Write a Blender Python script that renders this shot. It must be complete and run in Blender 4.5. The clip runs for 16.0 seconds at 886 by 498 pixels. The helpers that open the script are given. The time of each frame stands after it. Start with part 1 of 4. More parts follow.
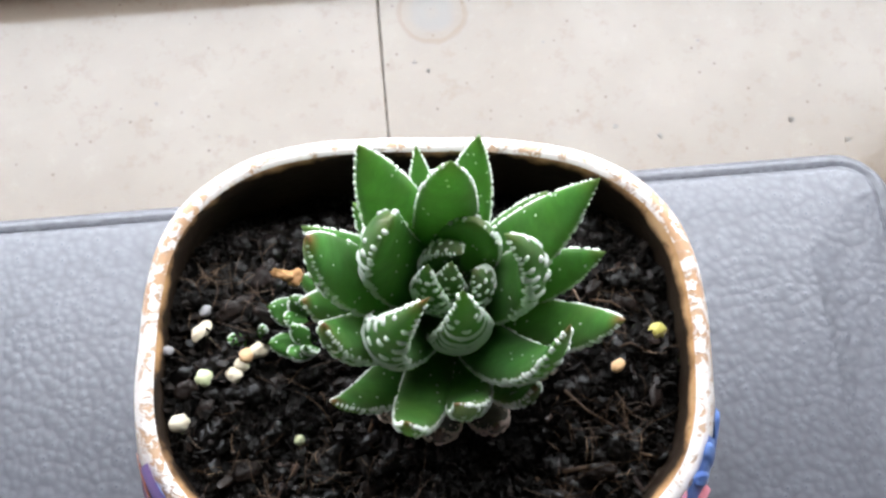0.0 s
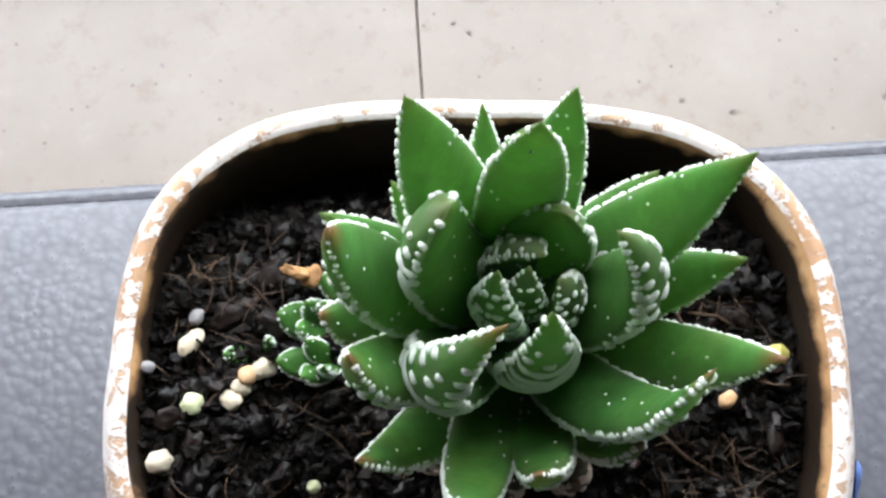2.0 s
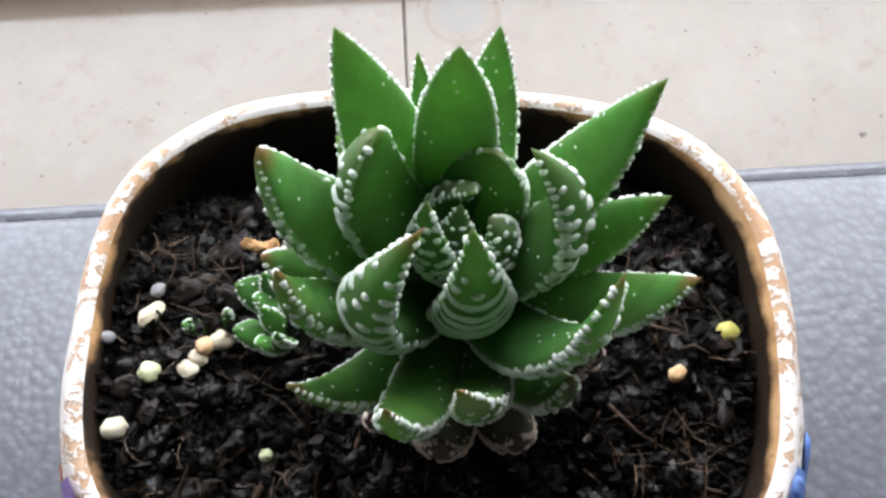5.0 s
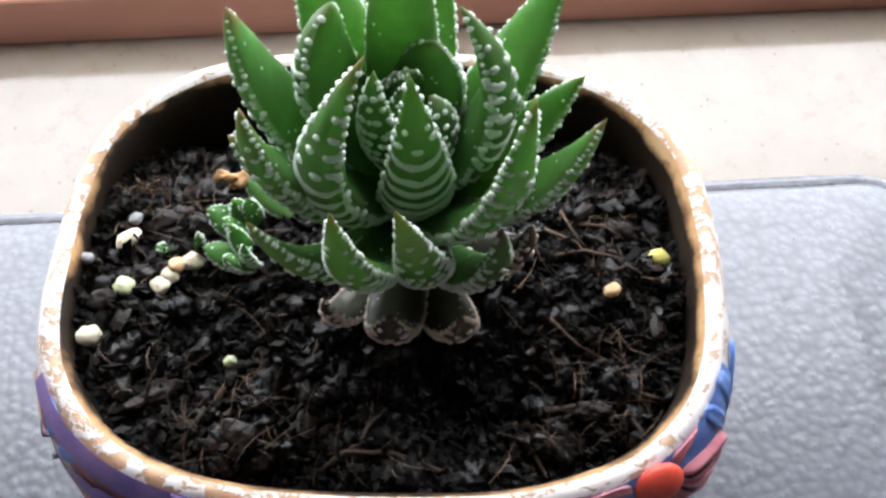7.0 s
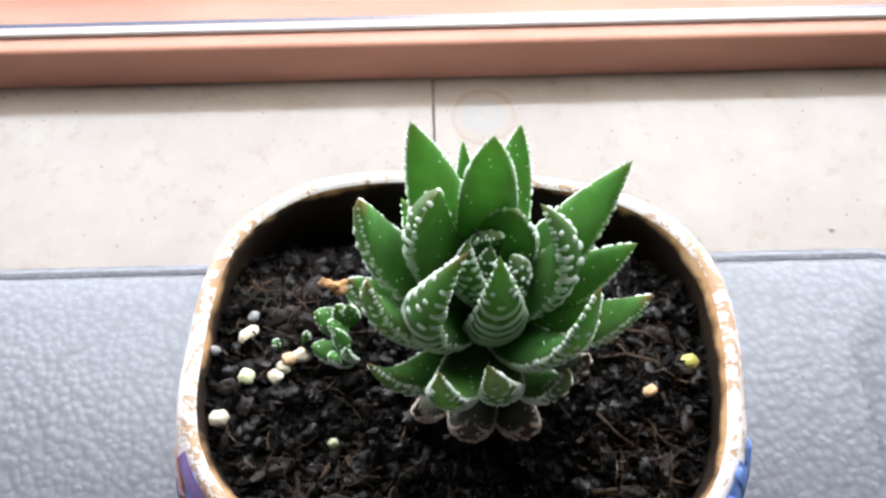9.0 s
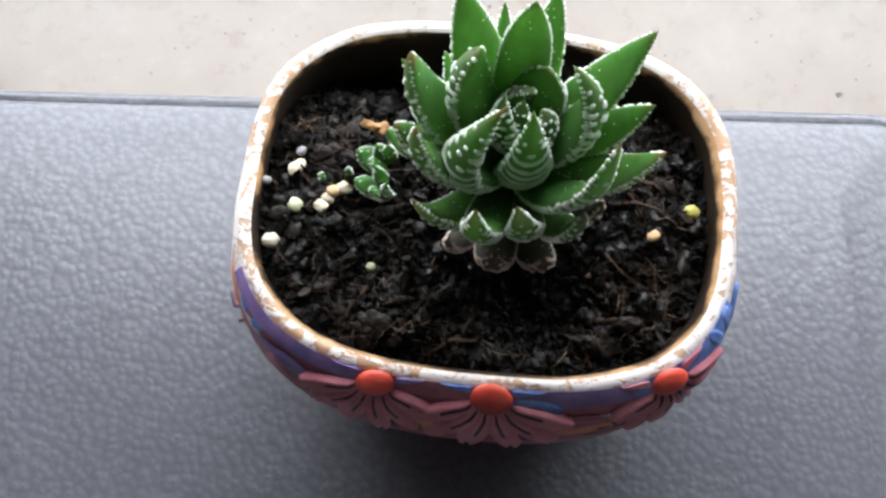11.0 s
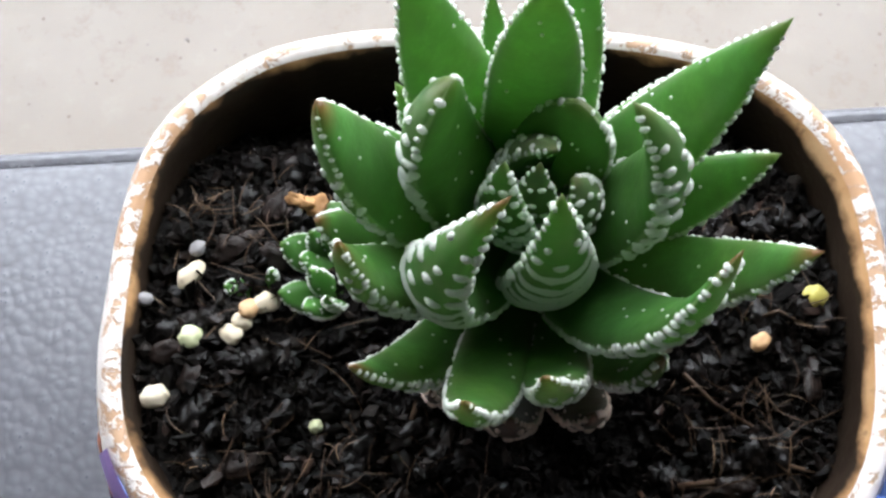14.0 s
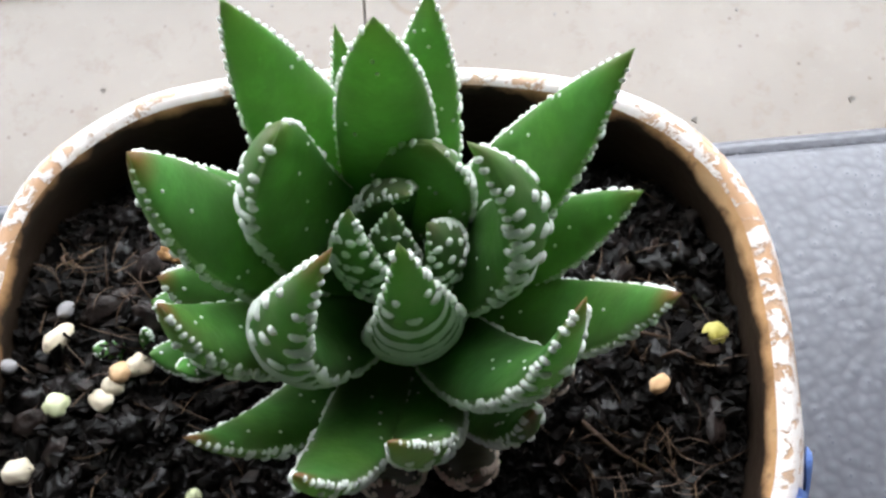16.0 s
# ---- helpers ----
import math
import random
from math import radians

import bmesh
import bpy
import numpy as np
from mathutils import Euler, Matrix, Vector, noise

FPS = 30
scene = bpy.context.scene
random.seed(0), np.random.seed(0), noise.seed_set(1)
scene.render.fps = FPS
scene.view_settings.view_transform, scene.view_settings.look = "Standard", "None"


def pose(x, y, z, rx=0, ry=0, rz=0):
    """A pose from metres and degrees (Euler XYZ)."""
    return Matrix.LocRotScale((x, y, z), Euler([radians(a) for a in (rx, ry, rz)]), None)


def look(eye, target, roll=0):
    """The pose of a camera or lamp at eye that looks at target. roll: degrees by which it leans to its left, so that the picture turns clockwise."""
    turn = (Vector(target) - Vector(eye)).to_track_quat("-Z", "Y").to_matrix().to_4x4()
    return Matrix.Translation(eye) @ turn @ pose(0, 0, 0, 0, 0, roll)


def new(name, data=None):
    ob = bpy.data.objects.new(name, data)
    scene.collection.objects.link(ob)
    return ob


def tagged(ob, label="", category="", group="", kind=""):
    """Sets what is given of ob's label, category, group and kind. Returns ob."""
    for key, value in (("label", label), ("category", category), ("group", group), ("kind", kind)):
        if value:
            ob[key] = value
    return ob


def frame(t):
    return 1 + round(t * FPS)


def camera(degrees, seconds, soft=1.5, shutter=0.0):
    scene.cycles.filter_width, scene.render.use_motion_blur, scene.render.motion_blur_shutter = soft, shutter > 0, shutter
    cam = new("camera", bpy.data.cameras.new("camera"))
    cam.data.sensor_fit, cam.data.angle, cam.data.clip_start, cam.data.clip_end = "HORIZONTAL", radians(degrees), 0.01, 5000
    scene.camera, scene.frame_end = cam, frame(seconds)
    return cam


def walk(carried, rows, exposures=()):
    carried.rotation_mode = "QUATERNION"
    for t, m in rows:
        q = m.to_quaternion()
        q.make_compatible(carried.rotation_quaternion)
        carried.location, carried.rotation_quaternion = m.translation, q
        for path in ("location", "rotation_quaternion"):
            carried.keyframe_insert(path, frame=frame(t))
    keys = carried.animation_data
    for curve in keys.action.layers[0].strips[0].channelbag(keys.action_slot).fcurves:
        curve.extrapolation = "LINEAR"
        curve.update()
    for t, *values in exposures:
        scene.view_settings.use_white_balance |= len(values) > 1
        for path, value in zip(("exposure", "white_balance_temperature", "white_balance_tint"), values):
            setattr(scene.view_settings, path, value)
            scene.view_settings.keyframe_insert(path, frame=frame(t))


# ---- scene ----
EXPOSURES = [(0, 0.0), (2, -0.08), (3.5, -0.22), (4.2, -0.22), (6.5, 0.20), (8.2, 0.22), (10.5, 0.05), (12.5, -0.1), (14, -0.10), (16, -0.16)]

cam = camera(52.0, 16.0, soft=2.6)
# seconds, place in metres, turn in degrees
PATH = [
    (0, -0.00297, -0.02824, 0.24056, 15.82, -1.17, -5.28),
    (0.5, -0.00647, -0.02331, 0.23504, 15.75, -0.96, -4.89),
    (1, -0.00842, -0.02055, 0.22694, 15.45, -0.79, -4.63),
    (1.5, -0.01237, -0.01802, 0.21605, 15.06, -0.39, -4.19),
    (2, -0.00673, -0.01555, 0.20392, 14.58, -0.21, -3.74),
    (2.5, -0.00447, -0.02175, 0.19834, 14.10, 0.02, -3.42),
    (3, -0.00080, -0.02404, 0.19677, 13.87, 0.32, -3.27),
    (3.5, 0.00022, -0.02458, 0.19436, 13.84, 0.34, -3.18),
    (4, 0.00045, -0.02389, 0.19378, 13.92, 0.34, -3.18),
    (4.2, 0.00080, -0.02178, 0.19575, 14.17, 0.31, -3.20),
    (6.3, 0.00064, -0.06098, 0.20517, 29.01, 0.63, -3.16),
    (6.5, 0.00424, -0.06314, 0.20491, 28.90, -0.18, -3.54),
    (7, 0.00412, -0.06553, 0.20216, 27.72, -0.37, -3.45),
    (7.5, 0.00205, -0.06677, 0.20026, 27.19, -0.16, -3.02),
    (8, -0.00215, -0.06413, 0.19934, 27.67, 0.58, -2.57),
    (8.2, -0.00618, -0.06417, 0.20523, 28.44, 0.99, -2.32),
    (10.3, 0.00007, -0.04229, 0.26648, 18.04, -0.90, 0.65),
    (10.5, -0.00333, -0.05025, 0.26262, 17.00, -0.76, 0.97),
    (11, -0.00987, -0.06319, 0.25668, 15.95, -0.58, 1.46),
    (11.5, -0.01353, -0.06125, 0.25443, 20.41, -0.44, 1.13),
    (12, -0.00218, -0.04096, 0.23340, 22.13, -0.13, 0.18),
    (12.5, -0.00707, -0.02049, 0.22567, 20.28, 1.01, -0.39),
    (13, -0.00675, -0.01797, 0.20430, 17.78, 1.67, -1.25),
    (13.5, -0.00512, -0.02389, 0.19489, 16.10, 1.78, -1.83),
    (14, -0.00407, -0.02534, 0.19375, 15.62, 1.84, -2.58),
    (14.5, -0.00158, -0.02469, 0.19553, 15.83, 1.54, -3.10),
    (15, 0.00380, -0.02378, 0.19385, 16.92, 0.64, -4.05),
    (15.5, 0.00515, -0.02053, 0.19215, 17.88, 0.32, -4.73),
    (16, 0.00637, -0.02344, 0.18840, 18.10, 0.26, -5.39),
]
walk(cam, [(t, pose(x, y, z, rx, ry, rz)) for t, x, y, z, rx, ry, rz in PATH], exposures=EXPOSURES)

# ---- light ----
world = bpy.data.worlds.new("world")
scene.world = world
world.use_nodes = True
wn = world.node_tree
sky = wn.nodes.new("ShaderNodeTexSky")
sky.sky_type, sky.sun_disc = "NISHITA", False
sky.sun_elevation, sky.sun_rotation = radians(42), radians(15)
wn.links.new(sky.outputs[0], wn.nodes["Background"].inputs[0])
wn.nodes["Background"].inputs[1].default_value = 0.12

win = bpy.data.lights.new("window_daylight", "AREA")
win.shape, win.size, win.size_y = "RECTANGLE", 0.66, 0.40
win.energy, win.color = 4.7, (0.90, 0.945, 1.0)
lamp = new("window_daylight", win)
lamp.matrix_world = look((0.02, 0.200, 0.21), (0.02, -0.6, 0.12))

CM = 0.01


# ---- materials ----
def material(name, rough=0.6, metal=0.0, spec=0.5):
    m = bpy.data.materials.new(name)
    m.use_nodes = True
    nt = m.node_tree
    b = nt.nodes["Principled BSDF"]
    b.inputs["Roughness"].default_value = rough
    b.inputs["Metallic"].default_value = metal
    b.inputs["Specular IOR Level"].default_value = spec
    return m, nt, b


def node(nt, kind, **kw):
    n = nt.nodes.new(kind)
    for k, v in kw.items():
        n.inputs[k.replace("_", " ")].default_value = v
    return n


def coords(nt, what="Object", scale=None):
    tc = nt.nodes.new("ShaderNodeTexCoord")
    if scale is None:
        return tc.outputs[what]
    mp = nt.nodes.new("ShaderNodeMapping")
    mp.inputs["Scale"].default_value = scale
    nt.links.new(tc.outputs[what], mp.inputs["Vector"])
    return mp.outputs[0]


def noise_tex(nt, vec, scale, detail=4.0, rough=0.55, distort=0.0):
    n = node(nt, "ShaderNodeTexNoise", Scale=scale, Detail=detail, Roughness=rough, Distortion=distort)
    nt.links.new(vec, n.inputs["Vector"])
    return n.outputs["Fac"]


def voronoi(nt, vec, scale, feature="F1", rand=1.0):
    n = node(nt, "ShaderNodeTexVoronoi", Scale=scale, Randomness=rand)
    n.feature = feature
    nt.links.new(vec, n.inputs["Vector"])
    return n


def ramp(nt, fac, *stops):
    r = nt.nodes.new("ShaderNodeValToRGB")
    while len(r.color_ramp.elements) < len(stops):
        r.color_ramp.elements.new(0.5)
    for e, (p, c) in zip(r.color_ramp.elements, stops):
        e.position = p
        e.color = (c, c, c, 1) if isinstance(c, (int, float)) else (*c, 1)
    nt.links.new(fac, r.inputs[0])
    return r.outputs["Color"]


def mix(nt, fac, a, b, kind="MIX"):
    m = nt.nodes.new("ShaderNodeMix")
    m.data_type, m.blend_type = "RGBA", kind
    for sock, v in ((m.inputs[0], fac), (m.inputs[6], a), (m.inputs[7], b)):
        if isinstance(v, bpy.types.NodeSocket):
            nt.links.new(v, sock)
        elif isinstance(v, (int, float)):
            sock.default_value = v
        else:
            sock.default_value = (*v, 1)
    return m.outputs[2]


def calc(nt, op, a, b=0.0):
    m = nt.nodes.new("ShaderNodeMath")
    m.operation = op
    for sock, v in zip(m.inputs, (a, b)):
        if isinstance(v, bpy.types.NodeSocket):
            nt.links.new(v, sock)
        else:
            sock.default_value = v
    return m.outputs[0]


def bump(nt, b, height, distance, strength=1.0):
    n = node(nt, "ShaderNodeBump", Strength=strength, Distance=distance)
    nt.links.new(height, n.inputs["Height"])
    nt.links.new(n.outputs[0], b.inputs["Normal"])


def colour(nt, b, c, where="Base Color"):
    nt.links.new(c, b.inputs[where])


# grey pebbled leather
M_LEATHER, nt, b = material("grey_leather", 0.40, spec=0.6)
v = coords(nt, "Object")
warp = nt.nodes.new("ShaderNodeTexNoise")
warp.inputs["Scale"].default_value = 120
nt.links.new(v, warp.inputs["Vector"])
vv = nt.nodes.new("ShaderNodeVectorMath")
vv.operation = "MULTIPLY_ADD"
nt.links.new(warp.outputs["Color"], vv.inputs[0])
vv.inputs[1].default_value = (0.0020, 0.0020, 0.0020)
nt.links.new(v, vv.inputs[2])
cells = voronoi(nt, vv.outputs[0], 430, "SMOOTH_F1")
cells.inputs["Smoothness"].default_value = 0.45
fine = noise_tex(nt, v, 1500, 3)
wide = noise_tex(nt, v, 26, 3)
h = calc(nt, "ADD", calc(nt, "MULTIPLY", cells.outputs["Distance"], -1.0), calc(nt, "MULTIPLY", fine, 0.05))
h = calc(nt, "ADD", h, calc(nt, "MULTIPLY", wide, 0.4))
bump(nt, b, h, 0.0006, 0.36)
c = mix(nt, ramp(nt, cells.outputs["Distance"], (0.25, 0.0), (0.75, 1.0)), (0.120, 0.123, 0.142), (0.088, 0.090, 0.104))
colour(nt, b, mix(nt, calc(nt, "MULTIPLY", wide, 0.4), c, (0.145, 0.146, 0.160)))
colour(nt, b, ramp(nt, cells.outputs["Distance"], (0.1, 0.27), (0.8, 0.42)), "Roughness")

# beige stone tile of the sill, with a ring stain and flecks
M_TILE, nt, b = material("beige_stone_tile", 0.12, spec=0.85)
v = coords(nt, "Object")
big, mid, small = noise_tex(nt, v, 18, 4), noise_tex(nt, v, 120, 5, 0.7), noise_tex(nt, v, 700, 3)
c = mix(nt, ramp(nt, big, (0.3, 0.0), (0.7, 1.0)), (0.190, 0.153, 0.120), (0.228, 0.192, 0.156))
c = mix(nt, ramp(nt, mid, (0.58, 0.0), (0.78, 0.18)), c, (0.30, 0.275, 0.24))
c = mix(nt, ramp(nt, mid, (0.32, 0.32), (0.45, 0.0)), c, (0.150, 0.100, 0.062))
flecks = voronoi(nt, v, 130)
fl = ramp(nt, calc(nt, "ADD", flecks.outputs["Distance"], calc(nt, "MULTIPLY", small, 0.10)), (0.085, 0.65), (0.15, 0.0))
c = mix(nt, fl, c, (0.075, 0.055, 0.040))
ring = nt.nodes.new("ShaderNodeVectorMath")
ring.operation = "DISTANCE"
nt.links.new(v, ring.inputs[0])
ring.inputs[1].default_value = (1.55 * CM, 15.0 * CM, -6.42 * CM)
rd = calc(nt, "ADD", ring.outputs["Value"], calc(nt, "MULTIPLY", calc(nt, "SUBTRACT", noise_tex(nt, v, 190, 2), 0.5), 0.0022))
c = mix(nt, ramp(nt, calc(nt, "MULTIPLY", rd, 50.0), (0.20, 0.0), (0.30, 0.10), (0.56, 0.14), (0.60, 0.50), (0.65, 0.40), (0.70, 0.0)), c, (0.15, 0.10, 0.062))
c = mix(nt, ramp(nt, calc(nt, "MULTIPLY", rd, 50.0), (0.05, 0.25), (0.20, 0.45), (0.34, 0.4), (0.48, 0.0)), c, (0.150, 0.152, 0.150))
colour(nt, b, c)
bump(nt, b, mid, 0.00008, 0.25)

M_GROUT, nt, b = material("dark_joint", 0.9)
v = coords(nt)
colour(nt, b, ramp(nt, noise_tex(nt, v, 300), (0.3, (0.09, 0.08, 0.068)), (0.7, (0.20, 0.175, 0.15))))

# terracotta-painted window rail
M_RAIL, nt, b = material("terracotta_paint", 0.42)
v = coords(nt, "Object", (0.25, 1, 1))
n1 = noise_tex(nt, v, 60, 4)
colour(nt, b, ramp(nt, n1, (0.3, (0.47, 0.215, 0.145)), (0.7, (0.56, 0.275, 0.19))))
bump(nt, b, n1, 0.0004, 0.3)

M_ALU, nt, b = material("pale_gasket", 0.5)
v = coords(nt)
colour(nt, b, ramp(nt, noise_tex(nt, v, 90), (0.3, (0.50, 0.48, 0.46)), (0.7, (0.62, 0.60, 0.58))))

M_WALL, nt, b = material("painted_plaster", 0.85)
v = coords(nt)
n1 = noise_tex(nt, v, 8, 6)
colour(nt, b, ramp(nt, n1, (0.3, (0.42, 0.42, 0.42)), (0.7, (0.48, 0.48, 0.47))))
bump(nt, b, noise_tex(nt, v, 200, 4), 0.0006, 0.4)

M_PALE, nt, b = material("white_wall_paint", 0.8)
v = coords(nt)
n1 = noise_tex(nt, v, 8, 6)
colour(nt, b, ramp(nt, n1, (0.3, (0.68, 0.67, 0.66)), (0.7, (0.74, 0.73, 0.72))))
bump(nt, b, noise_tex(nt, v, 200, 4), 0.0006, 0.4)

M_FLOOR, nt, b = material("floor_wood", 0.5)
v = coords(nt, "Object", (1, 12, 1))
colour(nt, b, ramp(nt, noise_tex(nt, v, 3, 6), (0.3, (0.16, 0.10, 0.06)), (0.7, (0.26, 0.17, 0.10))))

M_GLASS = bpy.data.materials.new("window_glass")
M_GLASS.use_nodes = True
nt = M_GLASS.node_tree
nt.nodes.remove(nt.nodes["Principled BSDF"])
g = node(nt, "ShaderNodeBsdfGlass", Roughness=0.0, IOR=1.45)
nt.links.new(g.outputs[0], nt.nodes["Material Output"].inputs[0])

M_OUT, nt, b = material("outside_ground", 0.9)
v = coords(nt)
colour(nt, b, ramp(nt, noise_tex(nt, v, 1.2, 4), (0.35, (0.16, 0.19, 0.17)), (0.65, (0.34, 0.36, 0.36))))

# pot: flaking white glaze over orange-brown clay, with dark edges round the flakes
M_GLAZE, nt, b = material("flaking_white_glaze", 0.32)
v = coords(nt, "Object", (0.8, 1.0, 1.3))
w2 = node(nt, "ShaderNodeTexNoise", Scale=140.0, Detail=4.0)
nt.links.new(v, w2.inputs["Vector"])
va = nt.nodes.new("ShaderNodeVectorMath")
va.operation = "MULTIPLY_ADD"
nt.links.new(w2.outputs["Color"], va.inputs[0])
va.inputs[1].default_value = (0.010, 0.010, 0.010)
nt.links.new(v, va.inputs[2])
flakes, grit = noise_tex(nt, va.outputs[0], 430, 5, 0.66), noise_tex(nt, v, 800, 4, 0.6)
broad = noise_tex(nt, v, 45, 3)
cover = calc(nt, "ADD", flakes, calc(nt, "MULTIPLY", calc(nt, "SUBTRACT", broad, 0.5), 0.30))
clay = mix(nt, ramp(nt, broad, (0.35, 0.0), (0.65, 1.0)), (0.52, 0.31, 0.18), (0.64, 0.45, 0.32))
white = mix(nt, ramp(nt, grit, (0.45, 0.0), (0.65, 0.6)), (0.82, 0.76, 0.73), (0.72, 0.62, 0.55))
c = mix(nt, ramp(nt, cover, (0.445, 0.0), (0.475, 1.0)), clay, white)
c = mix(nt, ramp(nt, cover, (0.425, 0.0), (0.445, 0.5), (0.462, 0.0)), c, (0.22, 0.12, 0.07))
colour(nt, b, c)
bump(nt, b, ramp(nt, cover, (0.42, 0.0), (0.50, 1.0)), 0.0004, 0.6)

M_CLAY, nt, b = material("bare_orange_clay", 0.6, spec=0.25)
v = coords(nt, "Object")
n1, n2 = noise_tex(nt, v, 70, 5), noise_tex(nt, v, 500, 4)
c = ramp(nt, n1, (0.3, (0.34, 0.17, 0.07)), (0.55, (0.50, 0.28, 0.13)), (0.75, (0.60, 0.40, 0.22)))
c = mix(nt, ramp(nt, n2, (0.58, 0.0), (0.7, 0.6)), c, (0.16, 0.09, 0.05))
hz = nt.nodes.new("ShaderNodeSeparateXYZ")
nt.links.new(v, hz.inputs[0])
# soil residue below the lip, blackened further to paint in the inner wall's shade
dirt_and_shade = calc(nt, "ADD", calc(nt, "MULTIPLY", hz.outputs["Z"], 100.0), calc(nt, "MULTIPLY", calc(nt, "SUBTRACT", n1, 0.5), 0.9))
dirt_and_shade = calc(nt, "SUBTRACT", 7.75, dirt_and_shade)
colour(nt, b, mix(nt, ramp(nt, dirt_and_shade, (0.16, 0.0), (0.32, 0.97)), c, (0.006, 0.004, 0.003)))
bump(nt, b, n2, 0.0004, 0.5)


def painted(name, ca, cb, rough=0.4):
    m, nt, b = material(name, rough)
    v = coords(nt, "Object")
    n1, n2 = noise_tex(nt, v, 170, 4, 0.6), noise_tex(nt, v, 900, 3)
    c = ramp(nt, n1, (0.35, ca), (0.65, cb))
    colour(nt, b, mix(nt, ramp(nt, n2, (0.60, 0.0), (0.75, 0.35)), c, tuple(0.45 * x for x in ca)))
    bump(nt, b, n1, 0.0004, 0.5)
    return m


M_PURPLE = painted("purple_pink_paint", (0.52, 0.16, 0.21), (0.66, 0.27, 0.31))
M_VIOLET = painted("violet_paint", (0.16, 0.11, 0.30), (0.28, 0.18, 0.40))
M_BLUE = painted("blue_paint", (0.06, 0.13, 0.46), (0.20, 0.32, 0.66))
M_WINE = painted("wine_purple_paint", (0.28, 0.07, 0.11), (0.44, 0.14, 0.17))
M_RED = painted("red_orange_paint", (0.62, 0.05, 0.035), (0.72, 0.10, 0.06))
M_ORANGE = painted("orange_paint", (0.66, 0.19, 0.10), (0.74, 0.32, 0.18))
M_PLUM = painted("dark_plum_paint", (0.06, 0.03, 0.06), (0.12, 0.05, 0.09))

# damp potting soil
M_SOIL, nt, b = material("damp_dark_soil", 0.62, spec=0.25)
v = coords(nt, "Object")
n1, n2 = noise_tex(nt, v, 120, 6, 0.7), noise_tex(nt, v, 900, 4, 0.7)
c = ramp(nt, n1, (0.38, (0.0025, 0.002, 0.0018)), (0.58, (0.006, 0.0045, 0.0038)), (0.74, (0.024, 0.017, 0.013)))
colour(nt, b, c)
colour(nt, b, ramp(nt, noise_tex(nt, v, 260, 3), (0.40, 0.35), (0.60, 0.8)), "Roughness")
bump(nt, b, n2, 0.0012, 0.9)


def crumb_material(name, dark, light, rough, spec=0.25):
    m, nt, b = material(name, rough, spec=spec)
    geo = nt.nodes.new("ShaderNodeNewGeometry")
    v = coords(nt, "Object")
    n1 = noise_tex(nt, v, 500, 4, 0.7)
    c = ramp(nt, geo.outputs["Random Per Island"], (0.0, dark), (0.80, tuple(0.80 * p + 0.20 * q for p, q in zip(dark, light))), (1.0, light))
    colour(nt, b, mix(nt, ramp(nt, n1, (0.4, 0.0), (0.65, 0.7)), c, tuple(0.4 * x for x in dark)))
    bump(nt, b, n1, 0.0006, 0.7)
    return m


M_CRUMB = crumb_material("soil_crumbs", (0.0022, 0.0018, 0.0016), (0.030, 0.023, 0.020), 0.50, 0.15)
M_BARK = crumb_material("bark_flakes", (0.0045, 0.003, 0.0026), (0.070, 0.042, 0.033), 0.36, 0.28)
M_FIBRE = crumb_material("dry_fibres", (0.060, 0.034, 0.020), (0.30, 0.20, 0.125), 0.6)
M_PEAT = crumb_material("wet_peat", (0.0030, 0.0024, 0.0022), (0.024, 0.018, 0.017), 0.28, 0.32)
M_GREY = painted("grey_grit", (0.22, 0.21, 0.22), (0.38, 0.36, 0.37), 0.6)
M_STONE = painted("cream_grit", (0.56, 0.45, 0.31), (0.72, 0.64, 0.50), 0.6)
M_TAN = painted("tan_grit", (0.50, 0.27, 0.12), (0.62, 0.42, 0.24), 0.6)
M_LIME = painted("yellow_green_grit", (0.42, 0.36, 0.07), (0.62, 0.58, 0.20), 0.55)
M_MINT = painted("pale_green_grit", (0.52, 0.55, 0.32), (0.72, 0.72, 0.55), 0.6)
M_DRY = painted("dried_leaf_skin", (0.22, 0.10, 0.03), (0.46, 0.25, 0.10), 0.7)


